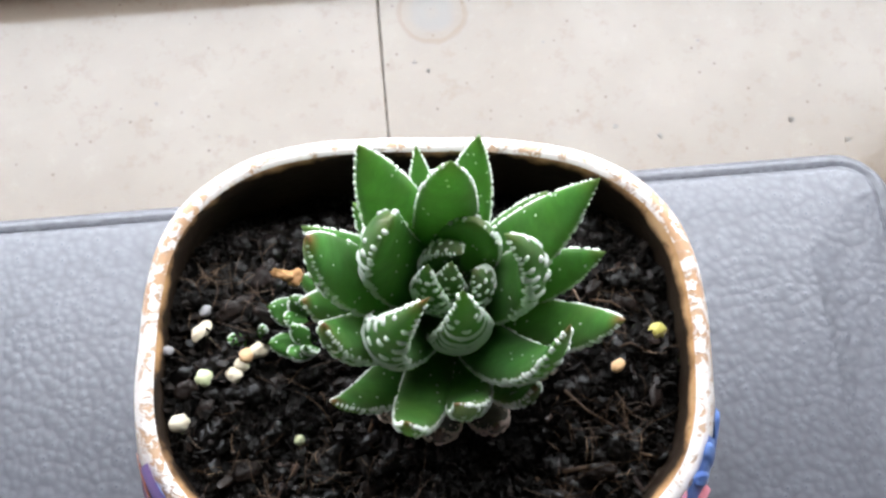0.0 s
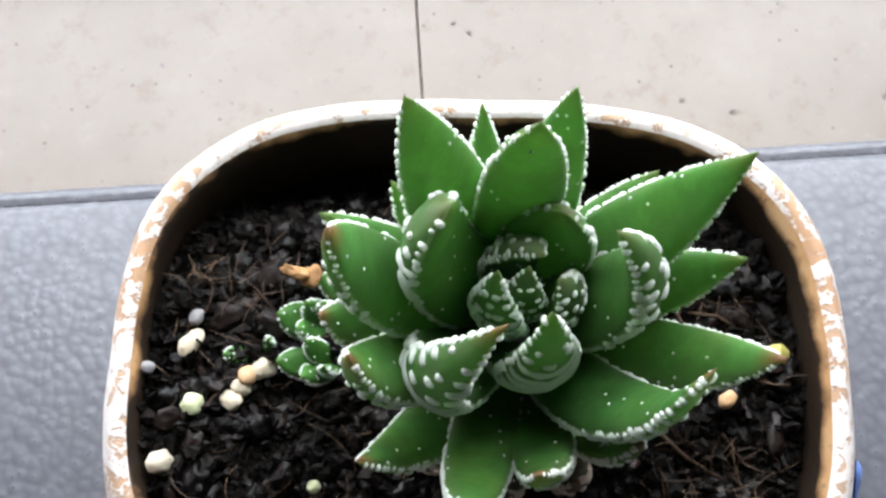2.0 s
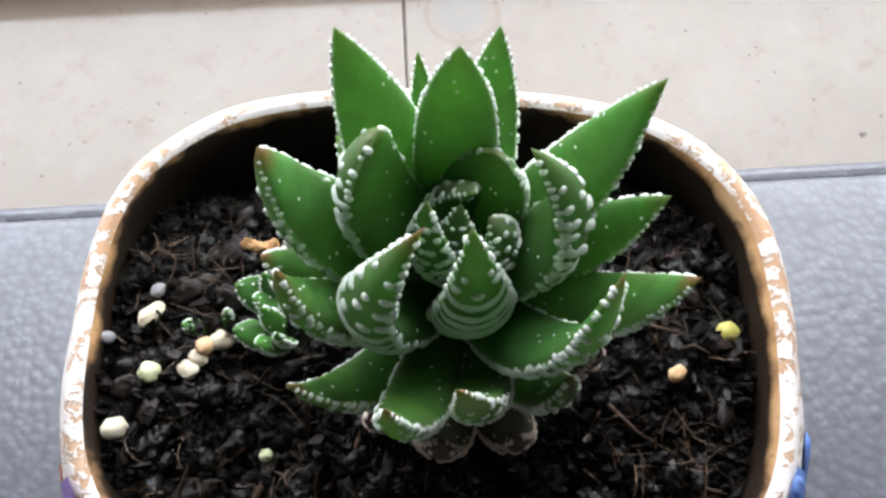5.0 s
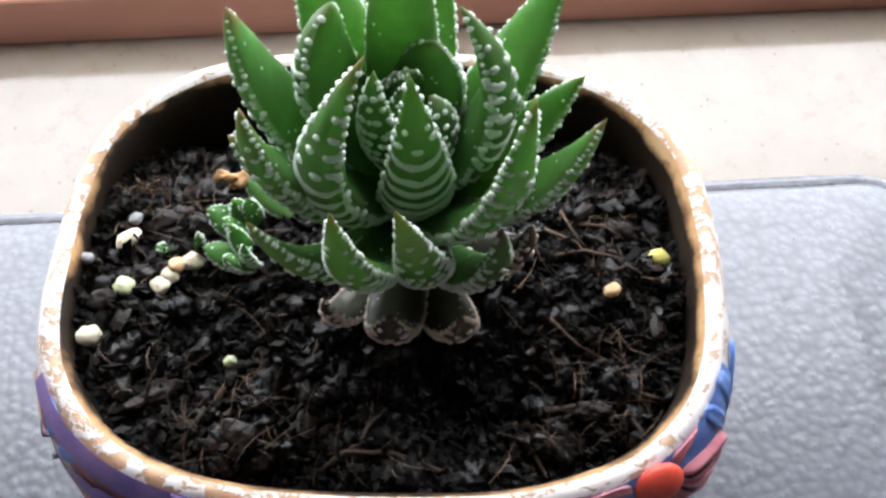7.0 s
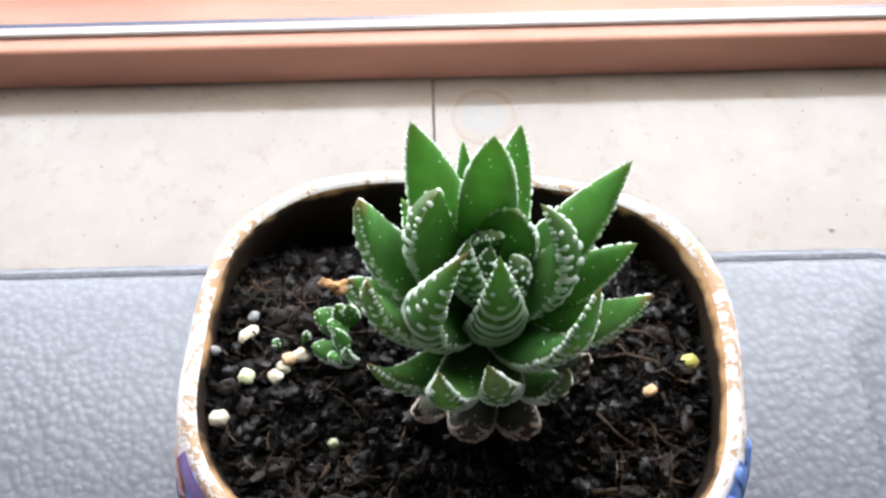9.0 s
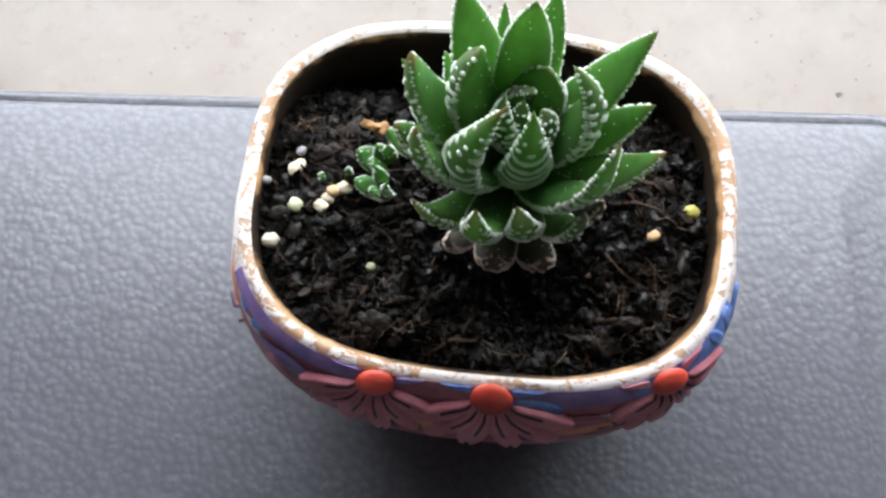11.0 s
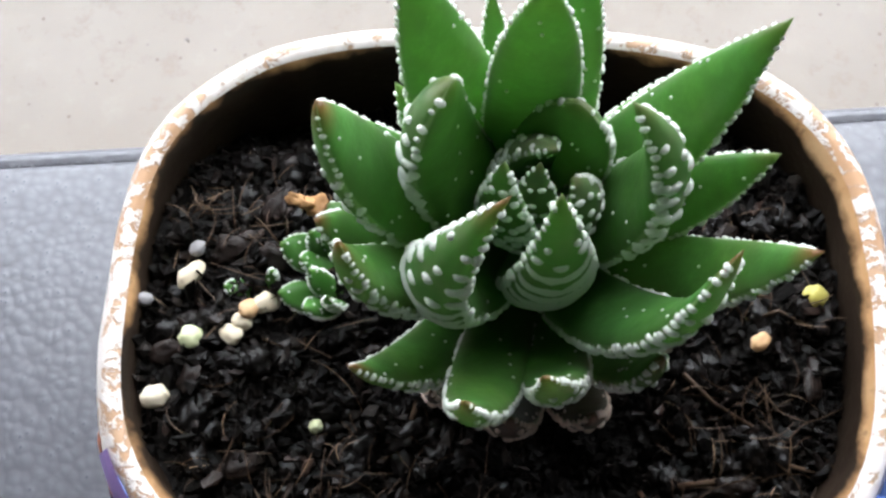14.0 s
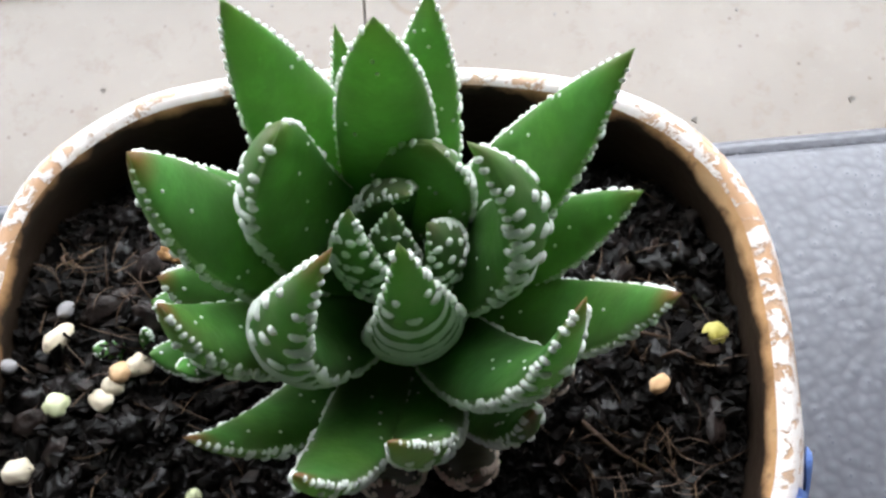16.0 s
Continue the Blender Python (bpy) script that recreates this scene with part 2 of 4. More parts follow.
def leaf_material(name, face, back, blush, through_light=0.32):
    """Waxy leaf: UV x runs from base to tip, UV y is 0 on the inner face and 1 on the outer."""
    m, nt, b = material(name, 0.40)
    uv = nt.nodes.new("ShaderNodeSeparateXYZ")
    nt.links.new(coords(nt, "UV"), uv.inputs[0])
    v = coords(nt, "Object")
    n1, n2 = noise_tex(nt, v, 130, 4), noise_tex(nt, v, 1400, 2)
    c = mix(nt, ramp(nt, n1, (0.32, 0.0), (0.68, 1.0)), tuple(0.58 * x for x in face), tuple(1.4 * x for x in face))
    c = mix(nt, ramp(nt, noise_tex(nt, v, 60, 2), (0.48, 0.0), (0.70, 0.45)), c, (1.9 * face[0], 1.25 * face[1], 0.8 * face[2]))
    c = mix(nt, ramp(nt, noise_tex(nt, v, 420, 5, 0.7), (0.40, 0.55), (0.62, 0.0)), c, tuple(0.55 * x for x in face))
    c = mix(nt, ramp(nt, noise_tex(nt, v, 900, 2), (0.66, 0.0), (0.76, 0.35)), c, tuple(1.9 * x for x in face))
    c2 = mix(nt, ramp(nt, n1, (0.35, 0.0), (0.65, 1.0)), back, tuple(0.8 * x for x in face))
    c = mix(nt, uv.outputs["Y"], c, c2)
    tip = calc(nt, "ADD", uv.outputs["X"], calc(nt, "MULTIPLY", calc(nt, "SUBTRACT", n1, 0.5), 0.06))
    c = mix(nt, ramp(nt, tip, (0.89, 0.0), (0.97, blush)), c, (0.22, 0.07, 0.035))
    rim = calc(nt, "ABSOLUTE", calc(nt, "SUBTRACT", uv.outputs["Y"], 0.5))
    c = mix(nt, ramp(nt, rim, (0.03, 0.55), (0.10, 0.0)), c, (0.50, 0.60, 0.36))
    c = mix(nt, ramp(nt, uv.outputs["X"], (0.0, 0.5), (0.25, 0.0)), c, (0.16, 0.26, 0.06))
    colour(nt, b, c)
    bump(nt, b, calc(nt, "ADD", calc(nt, "MULTIPLY", n2, 0.4), noise_tex(nt, v, 260, 3)), 0.00035, 0.5)
    colour(nt, b, ramp(nt, noise_tex(nt, v, 200, 3), (0.35, 0.30), (0.65, 0.48)), "Roughness")
    # light from the window shines through the watery flesh
    glow = nt.nodes.new("ShaderNodeBsdfTranslucent")
    nt.links.new(mix(nt, 0.60, c, (0.32, 0.58, 0.18)), glow.inputs["Color"])
    both = nt.nodes.new("ShaderNodeMixShader")
    both.inputs[0].default_value = through_light
    nt.links.new(b.outputs[0], both.inputs[1])
    nt.links.new(glow.outputs[0], both.inputs[2])
    nt.links.new(both.outputs[0], nt.nodes["Material Output"].inputs["Surface"])
    return m


M_LEAF = leaf_material("green_leaf", (0.078, 0.245, 0.056), (0.185, 0.215, 0.120), 0.30, 0.44)
M_LEAF_RED = leaf_material("red_tipped_leaf", (0.078, 0.245, 0.056), (0.185, 0.215, 0.120), 0.95, 0.44)
M_LEAF_LOW = leaf_material("bronzed_leaf", (0.084, 0.250, 0.052), (0.230, 0.175, 0.115), 0.95, 0.42)
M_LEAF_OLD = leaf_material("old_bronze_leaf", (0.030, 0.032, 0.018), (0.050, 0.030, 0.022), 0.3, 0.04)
M_PUP = leaf_material("young_leaf", (0.080, 0.250, 0.045), (0.075, 0.215, 0.045), 0.1)


def wart_material(name, ca, cb):
    m, nt, b = material(name, 0.5)
    v = coords(nt)
    colour(nt, b, ramp(nt, noise_tex(nt, v, 700, 3), (0.3, ca), (0.7, cb)))
    glow = nt.nodes.new("ShaderNodeBsdfTranslucent")
    glow.inputs["Color"].default_value = (*cb, 1)
    both = nt.nodes.new("ShaderNodeMixShader")
    both.inputs[0].default_value = 0.45
    nt.links.new(b.outputs[0], both.inputs[1])
    nt.links.new(glow.outputs[0], both.inputs[2])
    nt.links.new(both.outputs[0], nt.nodes["Material Output"].inputs["Surface"])
    return m


M_WART = wart_material("white_tubercles", (0.80, 0.85, 0.78), (0.90, 0.92, 0.88))
M_WART_LOW = wart_material("pinkish_tubercles", (0.62, 0.48, 0.42), (0.78, 0.68, 0.60))


# ---- building helpers ----
def mesh_object(name, bm, mat, smooth=True):
    me = bpy.data.meshes.new(name)
    bm.normal_update()
    bm.to_mesh(me)
    bm.free()
    if smooth:
        for p in me.polygons:
            p.use_smooth = True
    for m in mat if isinstance(mat, (list, tuple)) else [mat]:
        me.materials.append(m)
    return new(name, me)


def part(name, bm, mat, parent, label="", smooth=True):
    ob = mesh_object(name, bm, mat, smooth)
    ob.parent = parent
    return tagged(ob, label)


def box(bm, x0, y0, z0, x1, y1, z1, bevel=0.0, seg=2):
    made = bmesh.ops.create_cube(bm, size=1.0, matrix=Matrix.LocRotScale(((x0 + x1) / 2, (y0 + y1) / 2, (z0 + z1) / 2), None, (x1 - x0, y1 - y0, z1 - z0)))
    if bevel:
        edges = list({e for v in made["verts"] for e in v.link_edges})
        bmesh.ops.bevel(bm, geom=edges, offset=bevel, segments=seg, affect="EDGES", profile=0.5)
    return bm


def rings(bm, loops, close_first=True, close_last=True):
    """Skin a list of closed loops of points. Returns the rows of vertices."""
    rows = [[bm.verts.new(p) for p in loop] for loop in loops]
    n = len(rows[0])
    for a, b in zip(rows, rows[1:]):
        for i in range(n):
            bm.faces.new((a[i], a[(i + 1) % n], b[(i + 1) % n], b[i]))
    if close_first:
        bm.faces.new(rows[0][::-1])
    if close_last:
        bm.faces.new(rows[-1])
    return rows


def tube(bm, pts, radii, sides=5):
    pts = [Vector(p) for p in pts]
    loops = []
    for i, p in enumerate(pts):
        t = (pts[min(i + 1, len(pts) - 1)] - pts[max(i - 1, 0)]).normalized()
        s = t.orthogonal().normalized() if i == 0 else (s - t * s.dot(t)).normalized()
        u = t.cross(s)
        loops.append([p + radii[i] * (math.cos(a) * s + math.sin(a) * u) for a in (2 * math.pi * k / sides for k in range(sides))])
    rings(bm, loops)


def lump(bm, m, rough=0.25, sub=1, seed=0.0):
    """A crumb: an icosphere knocked out of shape."""
    made = bmesh.ops.create_icosphere(bm, subdivisions=sub, radius=1.0)
    for v in made["verts"]:
        v.co = m @ (v.co * (1 + rough * noise.noise(v.co * 1.7 + Vector((seed, 2.1 * seed, 5)))))
    return made["verts"]


rng = random.Random(7)

# ---- the room ----
Z_SILL = -6.42 * CM


def structure(name, bm, mat, label, category, smooth=False):
    return tagged(mesh_object(name, bm, mat, smooth), label, category, kind="structure")


structure("floor", box(bmesh.new(), -1.9, -1.4, -0.52, 1.9, 0.17, -0.47), M_FLOOR, "brown wooden floor of the room", "floor")
structure("ceiling", box(bmesh.new(), -1.9, -1.4, 1.95, 1.9, 0.17, 2.05), M_WALL, "plain grey plaster ceiling", "ceiling")
# unseen wall, pale and close so that it throws fill light on the pot's front
structure("bounce_wall_south", box(bmesh.new(), -1.9, -1.5, -0.52, 1.9, -1.4, 2.05), M_PALE, "unseen white wall, added close by to bounce fill light", "wall")
structure("wall_west", box(bmesh.new(), -2.0, -1.5, -0.52, -1.9, 0.30, 2.05), M_WALL, "plain off-white plaster wall", "wall")
structure("wall_east", box(bmesh.new(), 1.9, -1.5, -0.52, 2.0, 0.30, 2.05), M_WALL, "plain off-white plaster wall", "wall")
bm = bmesh.new()
box(bm, -1.9, 0.072, -0.52, 1.9, 0.30, Z_SILL - 0.0205)
# unseen wall beside and above the opening, sized to shape the daylight
box(bm, -1.9, 0.17, Z_SILL - 0.0205, -0.40, 0.30, 2.05)
box(bm, 0.44, 0.17, Z_SILL - 0.0205, 1.9, 0.30, 2.05)
box(bm, -0.40, 0.17, 0.46, 0.44, 0.30, 2.05)
structure("wall_north", bm, M_WALL, "plastered wall under and around the window", "wall")

# stone sill: bedding and two tiles with a dark joint between them
sill = structure("window_sill", box(bmesh.new(), -0.9, 0.066, Z_SILL - 0.020, 0.9, 0.21, Z_SILL - 0.0010), M_GROUT, "beige stone window sill of butted tiles", "window sill")
for x0, x1 in ((-0.62, -0.00485), (-0.00425, 0.62)):
    part("tile", box(bmesh.new(), x0, 0.064, Z_SILL - 0.0180, x1, 0.1705, Z_SILL, 0.0005), M_TILE, sill, smooth=False)

for x, y, r in ((9.38, 9.29, 0.15), (7.81, 9.81, 0.13), (14.29, 9.53, 0.16), (0.72, 12.96, 0.10), (1.21, 12.57, 0.12), (-8.73, 12.06, 0.10), (-12.0, 16.8, 0.18), (16.2, 8.6, 0.14), (-3.4, 14.6, 0.07), (5.6, 13.4, 0.08), (11.4, 13.0, 0.07), (-6.5, 10.6, 0.06)):
    bm = bmesh.new()
    ring = [Vector(((x + r * (0.7 + 0.5 * noise.noise(Vector((x, y, k * 1.3)))) * math.cos(k * 0.6283)) * CM, (y + r * (0.7 + 0.5 * noise.noise(Vector((y, x, k * 1.7)))) * math.sin(k * 0.6283)) * CM, Z_SILL)) for k in range(10)]
    rings(bm, [ring, [v + Vector((0, 0, 0.0002)) for v in ring]])
    part("fleck", bm, M_GROUT, sill, "dark mineral fleck", False)

# window: terracotta rail, pale gasket line, pane; unseen side and top rails, placed to limit the daylight
window = structure("window_1", box(bmesh.new(), -0.40, 0.1700, Z_SILL - 0.004, 0.44, 0.2150, Z_SILL + 0.0220, 0.0020, 3), M_RAIL, "terracotta-painted window frame above the sill", "window", True)
part("gasket", box(bmesh.new(), -0.38, 0.1765, Z_SILL + 0.0221, 0.42, 0.1800, Z_SILL + 0.0245, 0.0008), M_ALU, window, "pale sealing strip along the pane")
part("stile", box(bmesh.new(), -0.40, 0.172, Z_SILL + 0.022, -0.36, 0.215, 0.46, 0.002), M_RAIL, window)
part("stile", box(bmesh.new(), 0.40, 0.172, Z_SILL + 0.022, 0.44, 0.215, 0.46, 0.002), M_RAIL, window)
part("top_rail", box(bmesh.new(), -0.36, 0.172, 0.42, 0.40, 0.215, 0.46, 0.002), M_RAIL, window)
pane = part("pane", box(bmesh.new(), -0.36, 0.1815, Z_SILL + 0.0225, 0.40, 0.1855, 0.42), M_GLASS, window, "clear glass pane", False)
pane.visible_shadow = False
bm = bmesh.new()
box(bm, -40, 0.4, -3.2, 40, 80, -3.0)
structure("ground", bm, M_OUT, "grey-green paved ground outside below the window", "ground")

# ---- leather bench ----
# rounded slab; the top ends in a stitched seam with a rolled edge
BX0, BX1, BY0, BY1 = -62.0, 13.75, -52.0, 5.96


def crown(y):
    """Height of the cushion's gently rounded top at y, in cm."""
    return 0.75 - 0.0105 * max(0.0, y + 3.0) ** 2


def rounded(inset, z, r=1.5, seg=8):
    x0, x1, y0, y1 = BX0 + inset, BX1 - inset, BY0 + inset, BY1 - inset
    r = max(r - inset, 0.15)
    out = []
    for cx, cy, a0 in ((x1 - r, y1 - r, 0), (x0 + r, y1 - r, 90), (x0 + r, y0 + r, 180), (x1 - r, y0 + r, 270)):
        for k in range(seg + 1):
            a = radians(a0 + 90 * k / seg)
            out.append(Vector((cx + r * math.cos(a), cy + r * math.sin(a), z + crown(cy + r * math.sin(a)))) * CM)
    return out


bench = tagged(new("leather_bench"), "grey pebbled leather bench with a stitched rolled edge", "bench")
bm = bmesh.new()
prof = [(0.9, -10), (0.25, -9.6), (0.0, -8.8), (0.0, -2.0), (0.0, -0.55), (0.06, -0.32), (0.20, -0.15), (0.36, -0.12), (0.46, -0.20), (0.50, -0.20), (0.58, -0.06), (0.75, -0.015), (1.6, 0.0), (3.0, 0.0)]
rows = rings(bm, [rounded(i, z) for i, z in prof], True, False)
y_top, y_low = (BY1 - 3.0), (BY0 + 3.0)
grid = []
for k in range(41):
    y = y_top + (y_low - y_top) * (k / 40) ** 1.6
    grid.append([bm.verts.new(Vector((x, y, crown(y))) * CM) for x in [BX0 + 3.0 + (BX1 - BX0 - 6.0) * j / 24 for j in range(25)]])
for a, b2 in zip(grid, grid[1:]):
    for j in range(24):
        bm.faces.new((a[j], b2[j], b2[j + 1], a[j + 1]))
bmesh.ops.remove_doubles(bm, verts=bm.verts, dist=1e-5)
cushion = part("cushion", bm, M_LEATHER, bench)
bm = bmesh.new()
x = -40.0
while x < 12.0:
    tube(bm, [Vector((x, 5.50, -0.195)) * CM, Vector((x + 0.12, 5.49, -0.17)) * CM, Vector((x + 0.24, 5.50, -0.195)) * CM], [0.018 * CM] * 3, 5)
    x += 0.31
tagged(part("seam_stitches", bm, M_LEATHER, cushion), kind="stuff")
part("base", box(bmesh.new(), -0.60, -0.50, -0.40, 0.12, 0.045, -0.10, 0.006), M_LEATHER, bench)
for fx, fy in ((-0.55, -0.45), (0.07, -0.45), (-0.55, 0.0), (0.07, 0.0)):
    part("foot", box(bmesh.new(), fx - 0.025, fy - 0.025, -0.47, fx + 0.025, fy + 0.025, -0.40, 0.003), M_PLUM, bench)

# ---- flower pot ----
POT_TURN = -4.5
AX, AY, Z_RIM, EXPO = 5.30, 4.14, 7.64, 2.9
pot = tagged(new("flower_pot"), "cream crackle-glazed ceramic pot with relief flowers, on leather", "flower pot")
pot.matrix_basis = pose(0, 0.0004, 0, 0, 0, POT_TURN)


def oval(a, grow=0.0, scale=1.0):
    """Point of the pot's rounded-rectangle outline at angle a, in cm."""
    ca, sa = math.cos(a), math.sin(a)
    rx, ry = AX * scale + grow, AY * scale + grow
    r = (abs(ca / rx) ** EXPO + abs(sa / ry) ** EXPO) ** (-1 / EXPO)
    return r * ca, r * sa


def pot_loop(grow, z, scale=1.0, n=96, wob=0.0):
    out = []
    for k in range(n):
        a = 2 * math.pi * k / n
        x, y = oval(a, wall_grow(z, a) if grow is None else grow, scale)
        w = wob * noise.noise(Vector((x * 0.9, y * 0.9, z * 0.8)))
        out.append(Vector((x * (1 + 0.01 * w), y * (1 + 0.01 * w), z + 0.05 * w)) * CM)
    return out


def belly(z, a):
    """How far the wall stands out at height z beyond the rim, in cm."""
    u = z / Z_RIM
    front = max(0.0, -math.sin(a)) ** 1.3
    return (0.12 + 0.72 * front) * math.sin(math.pi * min(1, max(u, 0.0)) ** 1.6) - 1.3 * (1 - u) ** 2.0


def wall_grow(z, a):
    """Like belly(), with the roll of the rim above it."""
    if z < 6.9:
        return belly(z, a)
    t = min(1.0, (z - 6.9) / 0.74)
    return belly(6.9, a) * (1 - t) ** 1.5 + 0.03 * (1 - t) - 0.20 * max(0.0, t - 0.45) ** 2 / 0.3025


bm = bmesh.new()
body = [(-1.4, 0.60)] + [(None, z) for z in (0.68, 0.95, 1.4, 2.0, 3.0, 4.0, 4.6, 5.2, 5.8, 6.2, 6.6, 6.9, 7.1)]
lip = [(None, 7.25), (None, 7.37), (None, 7.48), (None, 7.56), (None, 7.61), (-0.24, Z_RIM), (-0.32, 7.63), (-0.38, 7.58)]
rings(bm, [pot_loop(g, z, wob=0.5) for g, z in body + lip], True, False)
part("glazed_wall", bm, M_GLAZE, pot)
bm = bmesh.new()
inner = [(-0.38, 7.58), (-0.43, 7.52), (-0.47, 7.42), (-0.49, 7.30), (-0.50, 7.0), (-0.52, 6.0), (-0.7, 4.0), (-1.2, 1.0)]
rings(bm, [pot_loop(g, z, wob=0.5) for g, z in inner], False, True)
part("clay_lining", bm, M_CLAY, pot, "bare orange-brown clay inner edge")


def on_wall(a_deg, z, out=0.0):
    """Place on the pot's outer wall, its outward direction and its sideways direction."""
    def at(a, zz):
        x, y = oval(a, wall_grow(zz, a))
        return Vector((x, y, zz))
    a = radians(a_deg)
    p = at(a, z)
    side = (at(a + 0.02, z) - at(a - 0.02, z)).normalized()
    up = (at(a, z + 0.1) - at(a, z - 0.1)).normalized()
    nrm = side.cross(up).normalized()
    return p + nrm * out, nrm, side, up


def petal(a_deg, z, ang, length, width, mat, parent, thick=0.24, start=0.25, name="petal"):
    """A raised petal that lies on the wall and follows it, from a flower's middle outwards at the angle ang."""
    base, _, side, up = on_wall(a_deg, z)
    bm = bmesh.new()
    nu, nv = 9, 7
    grid = []
    per_cm = 1.0 / ((on_wall(a_deg + 1, z)[0] - on_wall(a_deg - 1, z)[0]).length / 2)
    for i in range(nu):
        u = i / (nu - 1)
        half = width / 2 * (0.35 + 0.65 * math.sin(math.pi * min(1, u * 0.78 + 0.05))) * (1 if u < 0.8 else math.sqrt(max(0, 1 - ((u - 0.8) / 0.2) ** 2)) * 0.95 + 0.05)
        row = []
        for j in range(nv):
            v = 2 * j / (nv - 1) - 1
            r = start + length * u
            sx = r * math.cos(ang) - half * v * math.sin(ang)
            sz = r * math.sin(ang) + half * v * math.cos(ang)
            zz = max(0.8, min(7.60, z + sz))
            edge = (1 - v * v) ** 0.5 * min(1, 6 * u + 0.2) * (1 if u < 0.85 else max(0.0, 1 - ((u - 0.85) / 0.15) ** 2) ** 0.5)
            groove = 1 - 0.45 * math.exp(-(v / 0.18) ** 2)
            p = on_wall(a_deg + sx * per_cm, zz, 0.035 + thick * edge * groove)[0]
            row.append(bm.verts.new(p * CM))
        grid.append(row)
    for a, b2 in zip(grid, grid[1:]):
        for j in range(nv - 1):
            bm.faces.new((a[j], a[j + 1], b2[j + 1], b2[j]))
    bmesh.ops.recalc_face_normals(bm, faces=bm.faces)
    return part(name, bm, mat, parent)


def flower(a_deg, z, size, petals, heart=True, raised=1.0):
    if heart:
        p, nrm, side, up = on_wall(a_deg, z, 0.09)
        bm = bmesh.new()
        made = bmesh.ops.create_uvsphere(bm, u_segments=20, v_segments=12, radius=1.0)
        m = Matrix((side, up, nrm)).transposed().to_4x4()
        for v in made["verts"]:
            v.co = (p + m.to_3x3() @ Vector((v.co.x * 0.45 * size, v.co.y * 0.37 * size, v.co.z * 0.15))) * CM
        part("flower_heart", bm, M_RED, pot, "glossy red-orange raised flower heart")
    for ang, length, width, mat in petals:
        if not 0 <= ang <= 180:
            petal(a_deg, z, radians(ang), 0.55 * length * size, 0.13 * size, M_PLUM, pot, 0.155, start=0.42 * size, name="petal_vein")
        petal(a_deg, z, radians(ang), length * size, 0.80 * width * size, mat, pot, raised * (0.07 if 0 <= ang <= 180 or mat is M_BLUE else 0.17), start=0.40 * size)


def bloom(low, high):
    return [(205, 1.35, 0.66, low), (232, 1.6, 0.70, low), (258, 1.7, 0.72, low), (284, 1.7, 0.72, low), (310, 1.6, 0.70, low), (337, 1.35, 0.66, low), (14, 0.8, 0.34, high), (166, 0.8, 0.34, high)]


def paint_patch(a0, a1, z0, z1, mat, name, lift=0.02):
    """Thin layer of paint over part of the wall."""
    bm = bmesh.new()
    na, nz = 40, 8
    g = [[bm.verts.new(on_wall(a0 + (a1 - a0) * i / na, z0 + (z1 - z0) * j / nz, lift)[0] * CM) for j in range(nz + 1)] for i in range(na + 1)]
    for i in range(na):
        for j in range(nz):
            bm.faces.new((g[i][j], g[i + 1][j], g[i + 1][j + 1], g[i][j + 1]))
    return part(name, bm, mat, pot)


paint_patch(208, 334, 1.2, 7.40, M_WINE, "painted_band", 0.055)
paint_patch(203, 240, 7.36, 7.615, M_VIOLET, "painted_rim", 0.062)
paint_patch(240.2, 283, 7.36, 7.61, M_WINE, "painted_rim", 0.062)
paint_patch(283.2, 311, 7.30, 7.615, M_VIOLET, "painted_rim", 0.062)
paint_patch(311.2, 341, 6.2, 7.615, M_BLUE, "painted_rim", 0.066)
flower(245, 7.44, 0.86, bloom(M_PURPLE, M_VIOLET))
flower(276, 7.44, 0.96, bloom(M_PURPLE, M_BLUE))
flower(319, 7.42, 0.88, [(a, l, w, M_BLUE if a in (340, 12, 168) else M_PURPLE) for a, l, w, _ in bloom(M_PURPLE, M_BLUE)])
flower(336, 6.6, 0.95, [(75, 0.8, 0.5, M_BLUE), (35, 1.0, 0.55, M_BLUE), (0, 1.1, 0.55, M_BLUE), (-35, 1.1, 0.55, M_BLUE), (110, 0.8, 0.5, M_BLUE), (150, 0.8, 0.5, M_BLUE), (-75, 1.1, 0.55, M_VIOLET)], False)
flower(212, 6.7, 0.95, [(60, 0.7, 0.45, M_BLUE), (110, 0.8, 0.5, M_BLUE), (160, 1.0, 0.5, M_ORANGE), (205, 1.1, 0.55, M_ORANGE), (250, 1.1, 0.55, M_ORANGE), (15, 0.8, 0.5, M_VIOLET)], False, 0.3)
for a, z, ang, ln, mat in ((260, 6.75, 8, 1.3, M_VIOLET), (260, 6.35, -8, 1.2, M_ORANGE), (287, 7.26, -6, 1.1, M_BLUE), (293, 6.75, 5, 1.5, M_WINE), (296, 6.45, 0, 1.5, M_ORANGE), (303, 6.3, 20, 1.3, M_PLUM), (253, 6.1, 15, 1.2, M_PLUM), (228, 6.9, 170, 1.2, M_VIOLET), (286, 6.1, -20, 1.2, M_PLUM), (226, 6.4, 160, 1.2, M_PURPLE)):
    petal(a, z, radians(ang), ln, 0.5, mat, pot, 0.06, -0.5, "painted_leaf")

# ---- soil ----
TURN = Matrix.Rotation(radians(POT_TURN), 3, "Z")


